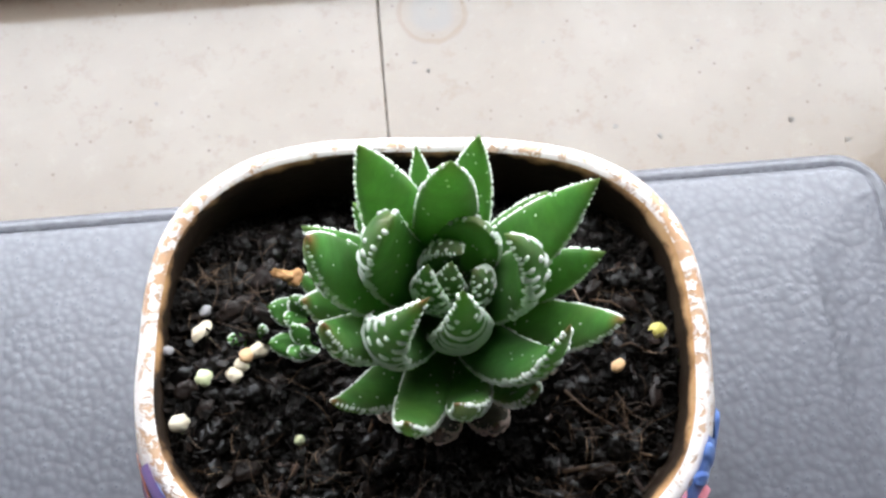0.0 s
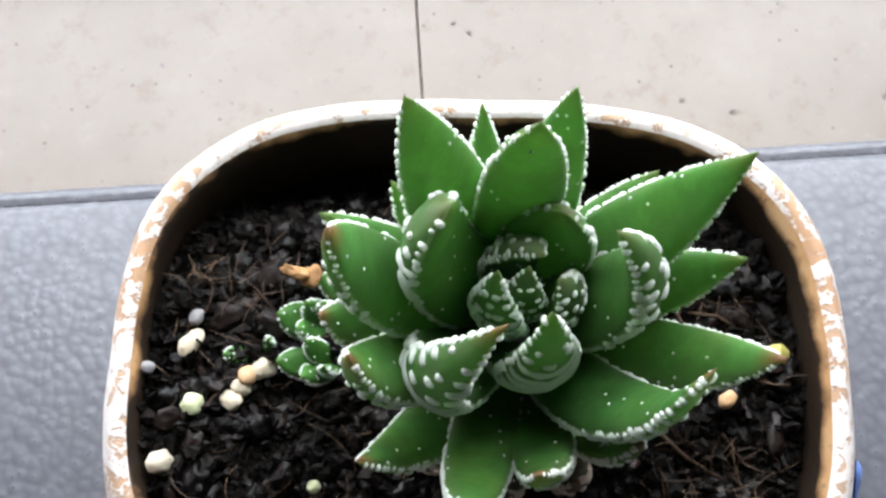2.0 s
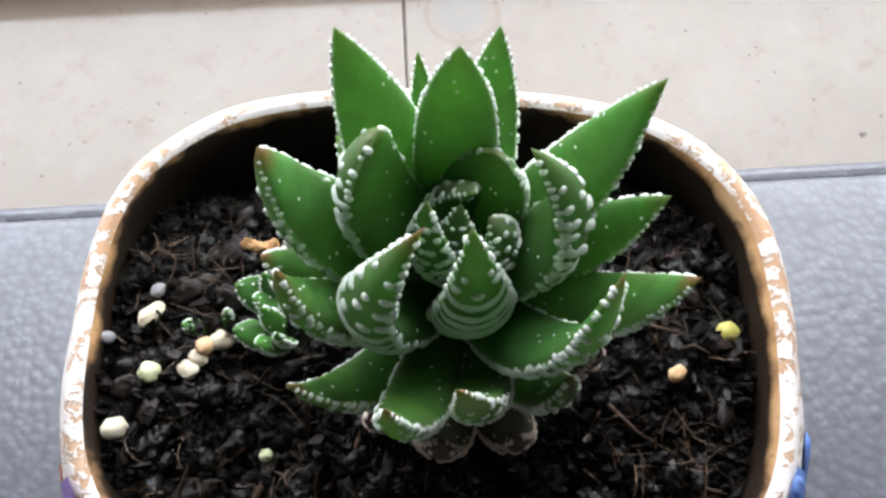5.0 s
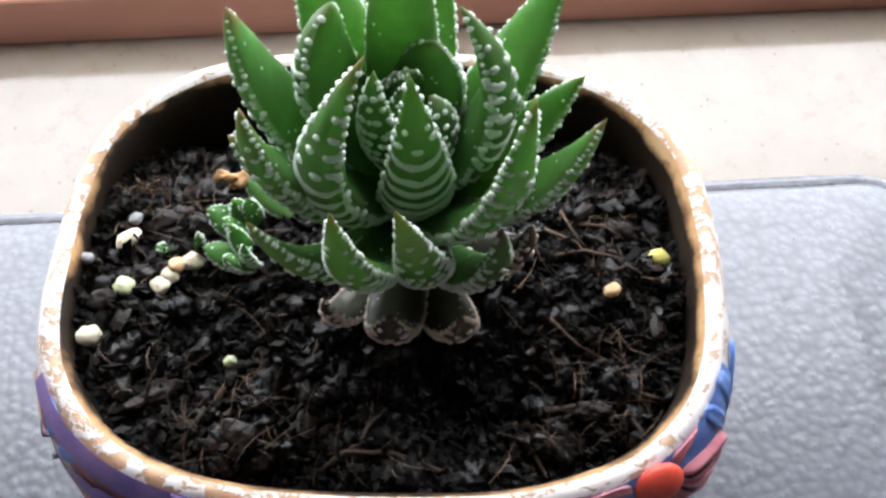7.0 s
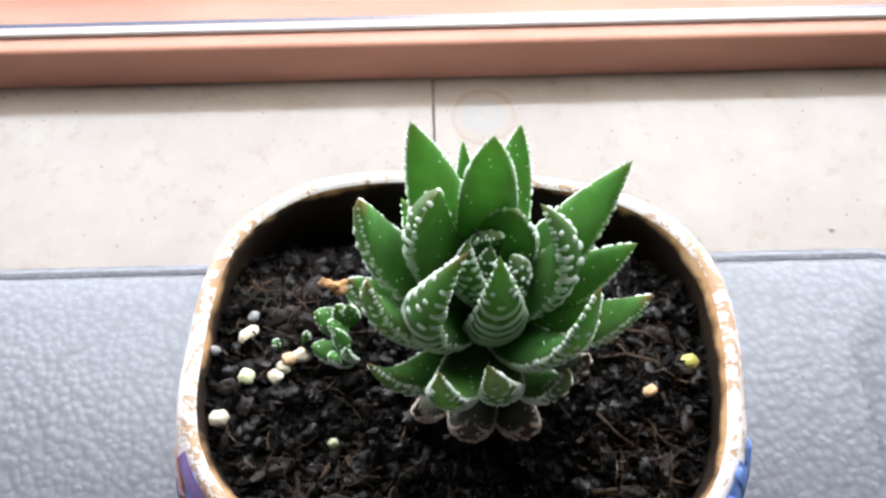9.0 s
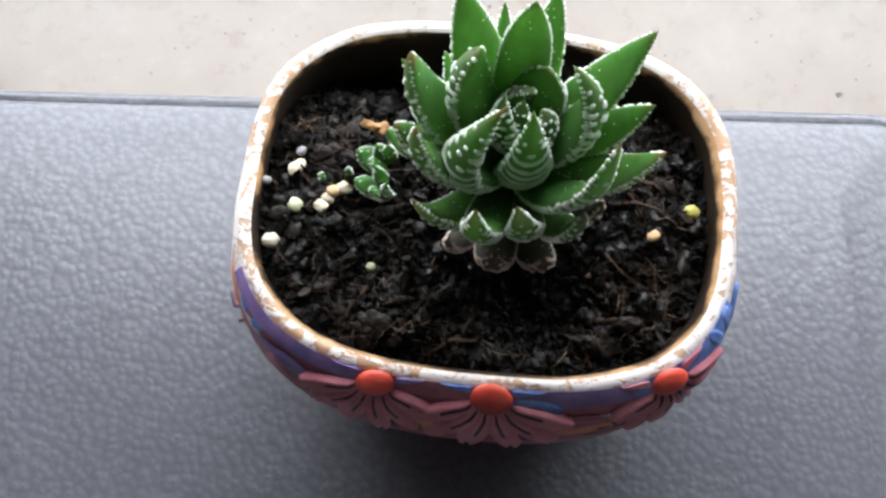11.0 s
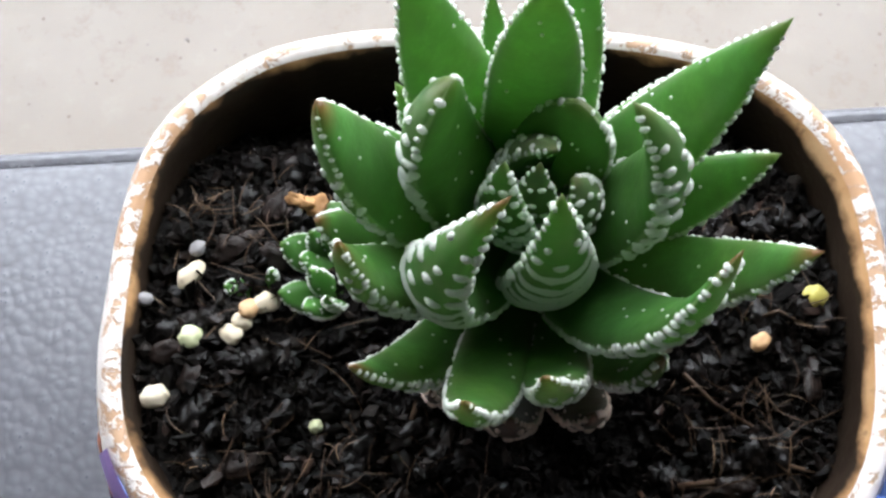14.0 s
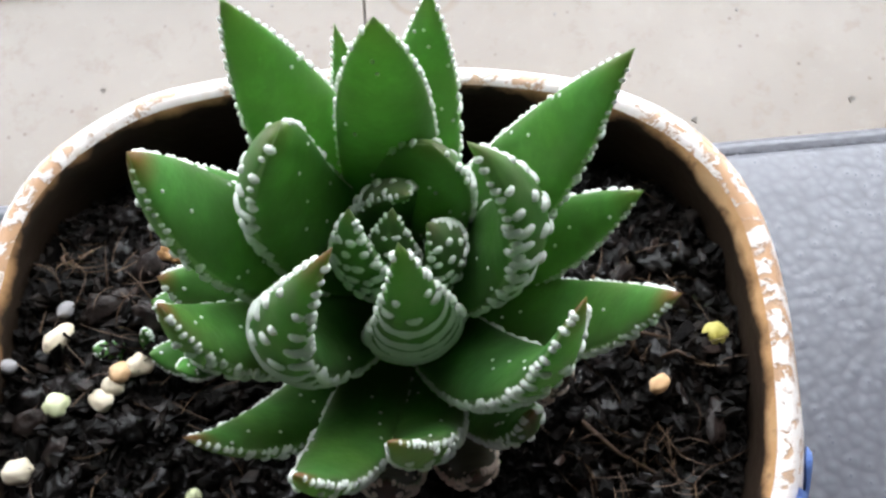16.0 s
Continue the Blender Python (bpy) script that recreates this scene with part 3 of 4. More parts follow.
def soil_z(x, y):
    """Height of the soil in cm at a place in cm."""
    z = 7.05 - 0.045 * x - 0.02 * y - 0.010 * y * y
    z -= 1.3 * math.exp(-((y - 3.8) / 1.25) ** 2)
    z += 0.30 * math.exp(-((x - 0.3) ** 2 + (y - 0.4) ** 2) / 2.2)
    # hollow in front of the stem, shaped to make the plant's shadow darker
    z -= 0.85 * math.exp(-((x - 0.95) ** 2 / 1.6 + (y + 2.1) ** 2 / 1.3))
    p = Vector((x, y, 0))
    return z + 0.18 * noise.noise(p * 0.9) + 0.20 * noise.noise(p * 2.3) + 0.10 * noise.noise(p * 6)


bm = bmesh.new()
NA, NR = 150, 60
hub = bm.verts.new(Vector((0, 0, soil_z(0, 0))) * CM)
grid = []
for r in range(1, NR + 1):
    row = []
    for k in range(NA):
        x, y = oval(2 * math.pi * k / NA, -0.42)
        v = TURN @ Vector((x * r / NR, y * r / NR, 0))
        row.append(bm.verts.new(Vector((v.x, v.y, soil_z(v.x, v.y))) * CM))
    grid.append(row)
for k in range(NA):
    bm.faces.new((hub, grid[0][k], grid[0][(k + 1) % NA]))
for a, b2 in zip(grid, grid[1:]):
    for k in range(NA):
        bm.faces.new((a[k], b2[k], b2[(k + 1) % NA], a[(k + 1) % NA]))
tagged(mesh_object("potting_soil", bm, M_SOIL), "damp dark potting soil filling the pot", "soil", kind="stuff")


def soil_spot(margin=0.55):
    a = rng.random() * 2 * math.pi
    x, y = oval(a, -margin)
    s = math.sqrt(rng.random())
    v = TURN @ Vector((x * s, y * s, 0))
    return v.x, v.y


def in_shadow_pit(x, y):
    """The hollow in front of the stem, sunk and kept bare to deepen the plant's shadow."""
    return ((x - 0.95) / 1.15) ** 2 + ((y + 2.1) / 1.15) ** 2 < 1


def scatter(count, make):
    verts, faces = [], []
    for _ in range(count):
        vs, fs = make()
        faces += [[i + len(verts) for i in f] for f in fs]
        verts += vs
    return verts, faces


ICO = bmesh.new()
bmesh.ops.create_icosphere(ICO, subdivisions=1, radius=1.0)
ICO_V, ICO_F = [v.co.copy() for v in ICO.verts], [[v.index for v in f.verts] for f in ICO.faces]
ICO.free()


def crumb(lo, hi, flat=0.6):
    x, y = soil_spot(0.5)
    s = lo + (hi - lo) * rng.random() ** 2.5
    m = Euler([rng.uniform(0, 6.3) for _ in range(3)]).to_matrix() @ Matrix.Diagonal((s * rng.uniform(0.8, 2.4), s * rng.uniform(0.6, 1.2), s * rng.uniform(0.4, 1.0) * flat / 0.6))
    c = Vector((x, y, soil_z(x, y) + 0.25 * s))
    return [(c + m @ (v * rng.uniform(0.3, 1.5))) * CM for v in ICO_V], ICO_F


def flake(lo, hi):
    x, y = soil_spot(0.6)
    while in_shadow_pit(x, y):
        x, y = soil_spot(0.6)
    l, w = rng.uniform(lo, hi), rng.uniform(0.25, 0.5)
    m = Euler((rng.uniform(-0.7, 0.7), rng.uniform(-0.7, 0.7), rng.uniform(0, 6.3))).to_matrix()
    c = Vector((x, y, soil_z(x, y) + 0.06))
    pts = [Vector((-l, -w * l, 0)), Vector((-0.2 * l, -w * l * rng.uniform(0.8, 1.6), 0.04)), Vector((l, -w * l * rng.uniform(0.2, 0.9), 0)), Vector((l * rng.uniform(0.6, 1.1), w * l, 0.02)), Vector((-0.1 * l, w * l * rng.uniform(0.9, 1.5), -0.03)), Vector((-l, w * l * 0.5, 0))]
    up = [(c + m @ (p + Vector((0, 0, 0.018)))) * CM for p in pts]
    dn = [(c + m @ (p - Vector((0, 0, 0.018)))) * CM for p in pts]
    n = len(pts)
    return up + dn, [list(range(n)), list(range(2 * n - 1, n - 1, -1))] + [[i, i + n, (i + 1) % n + n, (i + 1) % n] for i in range(n)]


TANGLES = ((-4.0, 1.7, 0.5), (3.4, 0.3, 0.7), (3.6, -1.8, 0.6), (-3.0, -2.4, 0.7), (-0.2, -2.9, 0.7), (2.3, -2.9, 0.6), (-3.4, 0.9, 0.6))


def fibre(lo, hi, r):
    x, y = soil_spot(0.7)
    if rng.random() < 0.6:
        cx, cy, s = rng.choice(TANGLES)
        x, y = cx + rng.gauss(0, s), cy + rng.gauss(0, s * 0.7)
        if (abs(x) / 4.6) ** 3 + (abs(y) / 3.4) ** 3 > 1:
            x, y = cx, cy
    if in_shadow_pit(x, y):
        x += 2.4 if x > 0.95 else -2.4
    l, a, tilt = rng.uniform(lo, hi), rng.uniform(0, 6.3), rng.uniform(-0.1, 0.5)
    bend = rng.uniform(-0.7, 0.7)
    vs, fs = [], []
    n = 6
    for i in range(n):
        u = i / (n - 1) - 0.5
        px, py = x + l * u * math.cos(a + bend * u), y + l * u * math.sin(a + bend * u)
        pz = soil_z(x, y) + 0.07 + tilt * l * u * 0.5 + 0.10 * math.cos(3 * u)
        rr = r * (1 - 0.5 * abs(2 * u))
        for k in range(3):
            b3 = 2.094 * k
            vs.append(Vector((px - rr * math.cos(b3) * math.sin(a), py + rr * math.cos(b3) * math.cos(a), pz + rr * math.sin(b3))) * CM)
    for i in range(n - 1):
        for k in range(3):
            fs.append([3 * i + k, 3 * i + (k + 1) % 3, 3 * i + 3 + (k + 1) % 3, 3 * i + 3 + k])
    return vs, fs


def stuff(name, verts, faces, mat, label, category, smooth=False):
    me = bpy.data.meshes.new(name)
    me.from_pydata(verts, [], faces)
    me.materials.append(mat)
    if smooth:
        for p in me.polygons:
            p.use_smooth = True
    return tagged(new(name, me), label, category, kind="stuff")


stuff("soil_crumbs", *scatter(15000, lambda: crumb(0.018, 0.12)), M_CRUMB, "dark damp crumbs of peat on the soil", "soil crumbs")
def clod():
    """A larger clod of peat, uneven all over."""
    x, y = soil_spot(0.8)
    while in_shadow_pit(x, y):
        x, y = soil_spot(0.8)
    s = rng.uniform(0.06, 0.20)
    seed = Vector((rng.uniform(0, 50), rng.uniform(0, 50), 0))
    m = Euler((rng.uniform(-0.4, 0.4), rng.uniform(-0.4, 0.4), rng.uniform(0, 6.3))).to_matrix() @ Matrix.Diagonal((s * rng.uniform(1, 1.7), s, s * 0.55))
    c = Vector((x, y, soil_z(x, y) + 0.02))
    return [(c + m @ (v * (1 + 0.75 * noise.noise(v * 2.6 + seed)))) * CM for v in ICO2_V], ICO2_F


ICO = bmesh.new()
bmesh.ops.create_icosphere(ICO, subdivisions=3, radius=1.0)
ICO2_V, ICO2_F = [v.co.copy() for v in ICO.verts], [[v.index for v in f.verts] for f in ICO.faces]
ICO.free()
stuff("peat_clods", *scatter(420, clod), M_PEAT, "dark uneven clods of peat in the pot", "soil clods", True)
stuff("bark_flakes", *scatter(420, lambda: flake(0.04, 0.17)), M_BARK, "brown bark flakes strewn on the soil", "bark flakes")
stuff("root_fibres", *scatter(350, lambda: fibre(0.2, 1.0, 0.011)), M_FIBRE, "fine pale-brown root fibres on the soil", "fibres")


def twig(points, r, label="thin dry twig lying on the dark soil"):
    bm = bmesh.new()
    n = len(points)
    tube(bm, [Vector(p) * CM for p in points], [r * CM * (1 - 0.4 * i / n) for i in range(n)], 6)
    return tagged(mesh_object("twig", bm, M_FIBRE), label, "twig", "twigs on the soil")


def on_soil(x, y, dz=0.05):
    return (x, y, soil_z(x, y) + dz)


twig([on_soil(1.85, -2.5, 0.10), on_soil(2.05, -3.0, 0.16), on_soil(2.2, -3.45, 0.10)], 0.045)
twig([on_soil(-1.1, -3.2), on_soil(-0.7, -2.98, 0.10), on_soil(-0.1, -2.95, 0.14), on_soil(0.4, -3.05, 0.08)], 0.045, "curved pale-brown root lying on the soil")
twig([on_soil(0.2, -3.0), on_soil(0.6, -3.2, 0.10), on_soil(1.1, -3.3)], 0.04)
twig([on_soil(2.5, -1.0, 0.12), on_soil(2.9, -1.4, 0.12), on_soil(3.4, -1.75, 0.06)], 0.035)
twig([on_soil(3.0, -2.0), on_soil(3.6, -2.2, 0.10), on_soil(4.1, -2.35, 0.08)], 0.04)
twig([on_soil(2.3, -2.45), on_soil(2.9, -2.4, 0.08), on_soil(3.3, -2.42)], 0.05)
twig([on_soil(-1.0, -0.9, 0.2), on_soil(-1.1, -1.3, 0.14), on_soil(-1.4, -1.9, 0.06)], 0.05, "reddish-brown twig lying on the soil")
twig([on_soil(2.6, 0.6, 0.15), on_soil(3.1, 0.3, 0.2), on_soil(3.4, -0.2, 0.1)], 0.035)
twig([on_soil(2.7, 0.1, 0.12), on_soil(3.2, 0.15, 0.22), on_soil(3.8, -0.05, 0.12)], 0.035)


def grit(x, y, sx, sy, turn, mat, label, seed):
    bm = bmesh.new()
    z = soil_z(x, y) + 0.16
    m = Matrix.LocRotScale((x * CM, y * CM, z * CM), Euler((0.2, 0.3, radians(turn))), (sx * CM, sy * CM, 0.75 * sy * CM))
    lump(bm, m, 0.22, 3, seed)
    return tagged(mesh_object("grit_stone", bm, mat), label, "stone", "grit stones on the soil")


grit(-4.13, 0.66, 0.23, 0.14, 50, M_STONE, "cream elongated grit stone on the soil", 1)
grit(-3.09, 0.24, 0.20, 0.15, 25, M_STONE, "white rounded grit stone on the soil", 2)
grit(-3.32, 0.14, 0.15, 0.13, 100, M_TAN, "tan grit stone on the soil", 3)
grit(-3.42, -0.02, 0.15, 0.12, -20, M_STONE, "cream grit stone on the soil", 4)
grit(-3.56, -0.17, 0.18, 0.15, 120, M_STONE, "cream grit stone on the soil", 5)
grit(-4.08, -0.22, 0.17, 0.15, 40, M_MINT, "pale greenish grit stone on the soil", 6)
grit(-4.56, -0.98, 0.20, 0.16, 0, M_STONE, "cream rounded grit stone near the rim", 7)
grit(4.42, -0.02, 0.19, 0.17, 10, M_LIME, "yellow-green grit stone on the soil", 8)
grit(3.53, -0.64, 0.17, 0.11, 30, M_TAN, "tan oval grit stone on the soil", 9)
grit(-2.44, -1.46, 0.10, 0.10, 0, M_MINT, "tiny pale seed-like grit stone", 10)
grit(-4.05, 1.05, 0.13, 0.10, 70, M_GREY, "greyish grit stone on the soil", 11)
grit(-4.75, 0.35, 0.11, 0.10, 0, M_GREY, "greyish grit stone on the soil", 12)

# ---- succulent ----
plant = tagged(new("succulent_plant"), "green zebra succulent rosette with white tubercles, in soil", "succulent")
plant.location = (0.35 * CM, 0.45 * CM, 6.9 * CM)
DOME = [(math.cos(2 * math.pi * k / 8), math.sin(2 * math.pi * k / 8)) for k in range(8)]


def dome(bm, p, nrm, side, a, b, h):
    """A small wart: a low dome, a wide along side, b along the other way."""
    other = nrm.cross(side)
    base, mid, high = ([bm.verts.new((p + side * (r * a * c) + other * (r * b * s) + nrm * z * h)) for c, s in DOME] for r, z in ((1.0, -0.30), (0.90, 0.42), (0.55, 0.85)))
    top = bm.verts.new(p + nrm * h)
    for k in range(8):
        l = (k + 1) % 8
        bm.faces.new((base[k], base[l], mid[l], mid[k]))
        bm.faces.new((mid[k], mid[l], high[l], high[k]))
        bm.faces.new((high[k], high[l], top))


bm = bmesh.new()
dome(bm, Vector(), Vector((0, 0, 1)), Vector((1, 0, 0)), 1.0, 1.0, 1.0)
TUBERCLE = bpy.data.meshes.new("tubercle")
bm.to_mesh(TUBERCLE)
bm.free()
for p in TUBERCLE.polygons:
    p.use_smooth = True
TUBERCLE.materials.append(M_WART)


def leaf(az, base, tip, width, out=0.5, rise=0.5, thick=0.66, mat=None, warts=None, bands=10, stripe=0.0, size=1.0, roll=0.0, parent=None, freckles=7, full=1.9, mid=None, face=None, name="leaf"):
    """A fleshy pointed leaf in cm: it leaves the stem towards az, bows outwards by out (or runs through mid), and ends at tip."""
    parent, mat, warts = parent or plant, mat or M_LEAF, warts or M_WART
    p0, p2 = Vector(base), Vector(tip)
    if mid:
        p1 = 2 * Vector(mid) - 0.5 * (p0 + p2)
        o = Vector((p1.x - p0.x, p1.y - p0.y, 0)).normalized()
    else:
        o = Vector((math.cos(radians(az)), math.sin(radians(az)), 0))
        p1 = p0.lerp(p2, rise) + o * out
    turned = o if face is None else Vector((math.cos(radians(face)), math.sin(radians(face)), 0))
    s0 = Matrix.Rotation(radians(roll), 3, o) @ Vector((0, 0, 1)).cross(turned)
    here = Vector(parent.location) / CM if parent is plant else Vector()
    W = 0.92 * width / 2

    def spine(u):
        return p0 * (1 - u) ** 2 + p1 * 2 * u * (1 - u) + p2 * u * u

    def frame_at(u):
        t = ((p1 - p0) * (1 - u) + (p2 - p1) * u).normalized()
        s = (s0 - t * s0.dot(t)).normalized()
        return t, s, t.cross(s)

    def half(u):
        swell = 0.78 + 0.22 * math.sin(min(1, u / 0.32) * math.pi / 2)
        taper = 1.0 if u < 0.30 else max(0.0, 1 - ((u - 0.30) / 0.70) ** full)
        return W * swell * (taper * 0.97 + 0.03 * (1 - u))

    def skin(u, phi):
        """phi from 0 to pi runs over the inner face, from pi to 2 pi over the outer."""
        t, s, n = frame_at(u)
        h = half(u)
        c, sn = math.cos(phi), math.sin(phi)
        if sn >= 0:
            d = h * (0.34 * sn - 0.10 * sn ** 3 * (1 - u)) + 0.02 * sn
        else:
            d = -h * thick * abs(sn) ** 0.85 * (1 + 0.10 * (1 - abs(c)))
        wav = 0.02 * noise.noise(spine(u) * 1.3 + Vector((az, 0, 0)))
        return spine(u) + s * h * c + n * (d + wav)

    nu, nv = 26, 24
    bm = bmesh.new()
    uvl = bm.loops.layers.uv.new("UVMap")
    rows = [[bm.verts.new((skin(i / nu, 2 * math.pi * k / nv) - here) * CM) for k in range(nv)] for i in range(nu)]
    apex = bm.verts.new((spine(1.0) - here) * CM)

    def face(vs, us):
        f = bm.faces.new(vs)
        for lp, (u, k) in zip(f.loops, us):
            lp[uvl].uv = (u, 0.5 - 0.5 * math.sin(2 * math.pi * k / nv))
    for i in range(nu):
        for k in range(nv):
            l = (k + 1) % nv
            if i < nu - 1:
                face((rows[i][k], rows[i][l], rows[i + 1][l], rows[i + 1][k]), ((i / nu, k), (i / nu, l), ((i + 1) / nu, l), ((i + 1) / nu, k)))
            else:
                face((rows[i][k], rows[i][l], apex), ((i / nu, k), (i / nu, l), (1, k)))
    bm.faces.new(rows[0][::-1])
    bmesh.ops.recalc_face_normals(bm, faces=bm.faces)
    ob = part(name, bm, mat, parent)

    # tubercles: fine beads along the margins, bands of dashes and dots across the outer face, freckles on the inner face
    def seat(u, phi):
        """Place on the skin, its outward direction and the direction across the leaf."""
        e = 0.01
        p = skin(u, phi)
        du, dp = skin(min(0.995, u + e), phi) - skin(max(0, u - e), phi), skin(u, phi + 0.05) - skin(u, phi - 0.05)
        n = dp.cross(du).normalized()
        if n.dot(p - spine(u)) < 0:
            n = -n
        return p - here, n, (dp - n * dp.dot(n)).normalized()

    bm = bmesh.new()

    def wart(u, phi, a, b, h, alone=False):
        p, n, side = seat(u, phi)
        if alone:
            w = new("tubercle", TUBERCLE)
            w.parent = ob
            w.matrix_basis = Matrix.Translation(p * CM) @ Matrix((side * a, n.cross(side) * b, n * h)).transposed().to_4x4() @ Matrix.Scale(CM, 4)
            tagged(w)
        else:
            dome(bm, p * CM, n, side, a * CM, b * CM, h * CM)

    def ridge(u, phi0, phi1, wide, high):
        """A white stripe that runs across the outer face."""
        sb = bmesh.new()
        steps, grid = 18, []
        for q in range(steps + 1):
            f = q / steps
            phi = phi0 + (phi1 - phi0) * f
            uu = max(0.02, u - 0.045 * (1 - abs(2 * f - 1) ** 2) + 0.006 * noise.noise(Vector((7 * f, 40 * u, az))))
            end = math.sqrt(max(0.02, 1 - abs(2 * f - 1) ** 4)) * (0.9 + 0.35 * noise.noise(Vector((9 * f, 31 * u, az + 5))))
            p, n, side = seat(uu, phi)
            along = n.cross(side)
            grid.append([sb.verts.new((p + along * wide * end * c + n * (high * end * max(0, 1 - c * c) - 0.008)) * CM) for c in (-1, -0.6, 0, 0.6, 1)])
        for a, b2 in zip(grid, grid[1:]):
            for k in range(4):
                sb.faces.new((a[k], a[k + 1], b2[k + 1], b2[k]))
        bmesh.ops.recalc_face_normals(sb, faces=sb.faces)
        part("white_stripe", sb, warts, ob)

    length = (p1 - p0).length * 0.5 + (p2 - p1).length * 0.5 + (p2 - p0).length * 0.25
    count = int(5 + 10.5 * length / max(0.55, size))
    for edge_phi in (0.0, math.pi):
        for i in range(count):
            u = 0.12 + 0.86 * (i + rng.uniform(-0.3, 0.3)) / count
            k = size * (1 - 0.40 * u) * rng.uniform(0.7, 1.25)
            wart(u, edge_phi + rng.uniform(-0.10, 0.10) + (0.08 if edge_phi else -0.08), 0.058 * k, 0.044 * k, 0.040 * k)
    rows_of = int((1.0 if stripe else 1.2) * bands)
    for i in range(rows_of):
        u = 0.10 + 0.84 * (i + rng.uniform(-0.12, 0.12)) / rows_of
        k = size * (1 - 0.30 * u)
        h = half(u)
        if stripe > u:
            lean = rng.uniform(-0.04, 0.04)
            ridge(u, math.pi * (1.02 + max(0, lean)), math.pi * (1.98 + min(0, lean)), 0.052 * size, 0.040 * size)
            continue
        if stripe > 0 and u < 0.74:
            spots = [(0.04, 1.0), (0.18, 1.5), (0.50, 1.0), (0.82, 1.5), (0.96, 1.0)] if i % 2 else [(0.09, 1.4), (0.34, 1.2), (0.66, 1.2), (0.91, 1.4)]
        elif u < 0.42:
            spots = [(0.04, 0.8), (0.13, 1.1), (0.26, 1.1), (0.38, 0.9), (0.5, 0.9), (0.62, 0.9), (0.74, 1.1), (0.87, 1.1), (0.96, 0.8)]
        elif u < 0.70:
            spots = [(0.05, 0.9), (0.17, 1.2), (0.34, 1.0), (0.5, 0.9), (0.66, 1.0), (0.83, 1.2), (0.95, 0.9)] if i % 2 else [(0.10, 1.2), (0.26, 1.0), (0.42, 0.9), (0.58, 0.9), (0.74, 1.0), (0.90, 1.2)]
        elif u < 0.86:
            spots = [(0.10, 1.0), (0.36, 0.9), (0.64, 0.9), (0.90, 1.0)] if i % 2 else [(0.18, 1.0), (0.5, 0.9), (0.82, 1.0)]
        else:
            spots = [(0.25, 0.7), (0.75, 0.7)] if i % 2 else [(0.5, 0.7)]
        for f, w in spots:
            if rng.random() < 0.06:
                continue
            g = k * w * rng.uniform(0.75, 1.25)
            f += rng.uniform(-0.03, 0.03)
            wart(max(0.02, u - 0.040 * (1 - abs(2 * f - 1) ** 2) + rng.uniform(-0.010, 0.010)), math.pi * (1.03 + 0.94 * f), min(0.078 * g, 0.28 * h + 0.018), 0.049 * k * rng.uniform(0.85, 1.15), 0.042 * k, stripe > 0)
    for i in range(freckles):
        wart(rng.uniform(0.25, 0.90), math.pi * rng.uniform(0.10, 0.90), 0.020, 0.024, 0.014)
    tagged(part("beaded_margin", bm, warts, ob, "fine white beading along the leaf's edges"), kind="stuff")
    return ob


STEM = (0.36, 0.45)


def foot(az, z, r=0.35, lean=0.06):
    """Where a leaf leaves the stem."""
    return (STEM[0] + r * math.cos(radians(az)), STEM[1] + r * math.sin(radians(az)) + lean * (z - 7.2), z)


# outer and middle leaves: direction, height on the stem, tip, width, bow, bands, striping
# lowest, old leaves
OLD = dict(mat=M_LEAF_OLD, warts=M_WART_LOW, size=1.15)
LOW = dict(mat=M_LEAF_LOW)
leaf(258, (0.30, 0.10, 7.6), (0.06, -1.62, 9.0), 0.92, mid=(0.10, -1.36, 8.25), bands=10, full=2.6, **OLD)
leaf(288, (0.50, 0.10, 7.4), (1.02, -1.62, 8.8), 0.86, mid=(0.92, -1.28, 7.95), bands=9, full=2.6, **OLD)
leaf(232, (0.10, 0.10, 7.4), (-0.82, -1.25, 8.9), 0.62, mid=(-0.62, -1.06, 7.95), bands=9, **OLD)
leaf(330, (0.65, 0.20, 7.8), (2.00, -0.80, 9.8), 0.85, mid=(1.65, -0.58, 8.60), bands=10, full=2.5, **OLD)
# front
leaf(248, (0.18, -0.10, 8.7), (-0.44, -1.74, 12.0), 0.88, mid=(-0.24, -1.38, 9.90), bands=12, full=2.3, **LOW)
leaf(276, (0.50, -0.15, 8.6), (0.24, -1.52, 11.6), 0.84, mid=(0.55, -1.24, 9.60), bands=11, full=2.5, **LOW)
leaf(308, (0.60, -0.05, 8.0), (1.50, -1.26, 10.6), 0.82, mid=(1.30, -1.05, 9.00), bands=10, full=2.6, **LOW)
leaf(222, (0.10, 0.20, 8.2), (-1.50, -1.27, 11.1), 0.90, mid=(-0.78, -0.92, 9.30), bands=11, full=2.3, **LOW)
leaf(208, (0.00, 0.35, 8.7), (-1.44, -0.34, 12.0), 1.00, mid=(-1.06, -0.28, 10.30), bands=12, full=2.6, **LOW)
leaf(188, (0.00, 0.45, 8.3), (-1.90, 0.36, 10.5), 0.92, mid=(-1.20, 0.34, 9.45), bands=11, full=2.6, **LOW)
leaf(-20, (0.70, 0.35, 8.6), (2.68, -0.62, 11.87), 1.02, mid=(2.00, -0.28, 9.90), bands=12, full=2.2, **LOW)
leaf(-42, (0.60, 0.10, 9.0), (1.81, -0.72, 12.48), 1.02, mid=(1.38, -0.90, 10.40), bands=12, thick=0.5, size=1.15, full=2.1, mat=M_LEAF_RED)
# sides and back
leaf(165, (0.05, 0.55, 9.0), (-1.56, 0.78, 12.4), 1.18, mid=(-1.10, 0.65, 10.60), bands=12, full=2.9, mat=M_LEAF_RED)
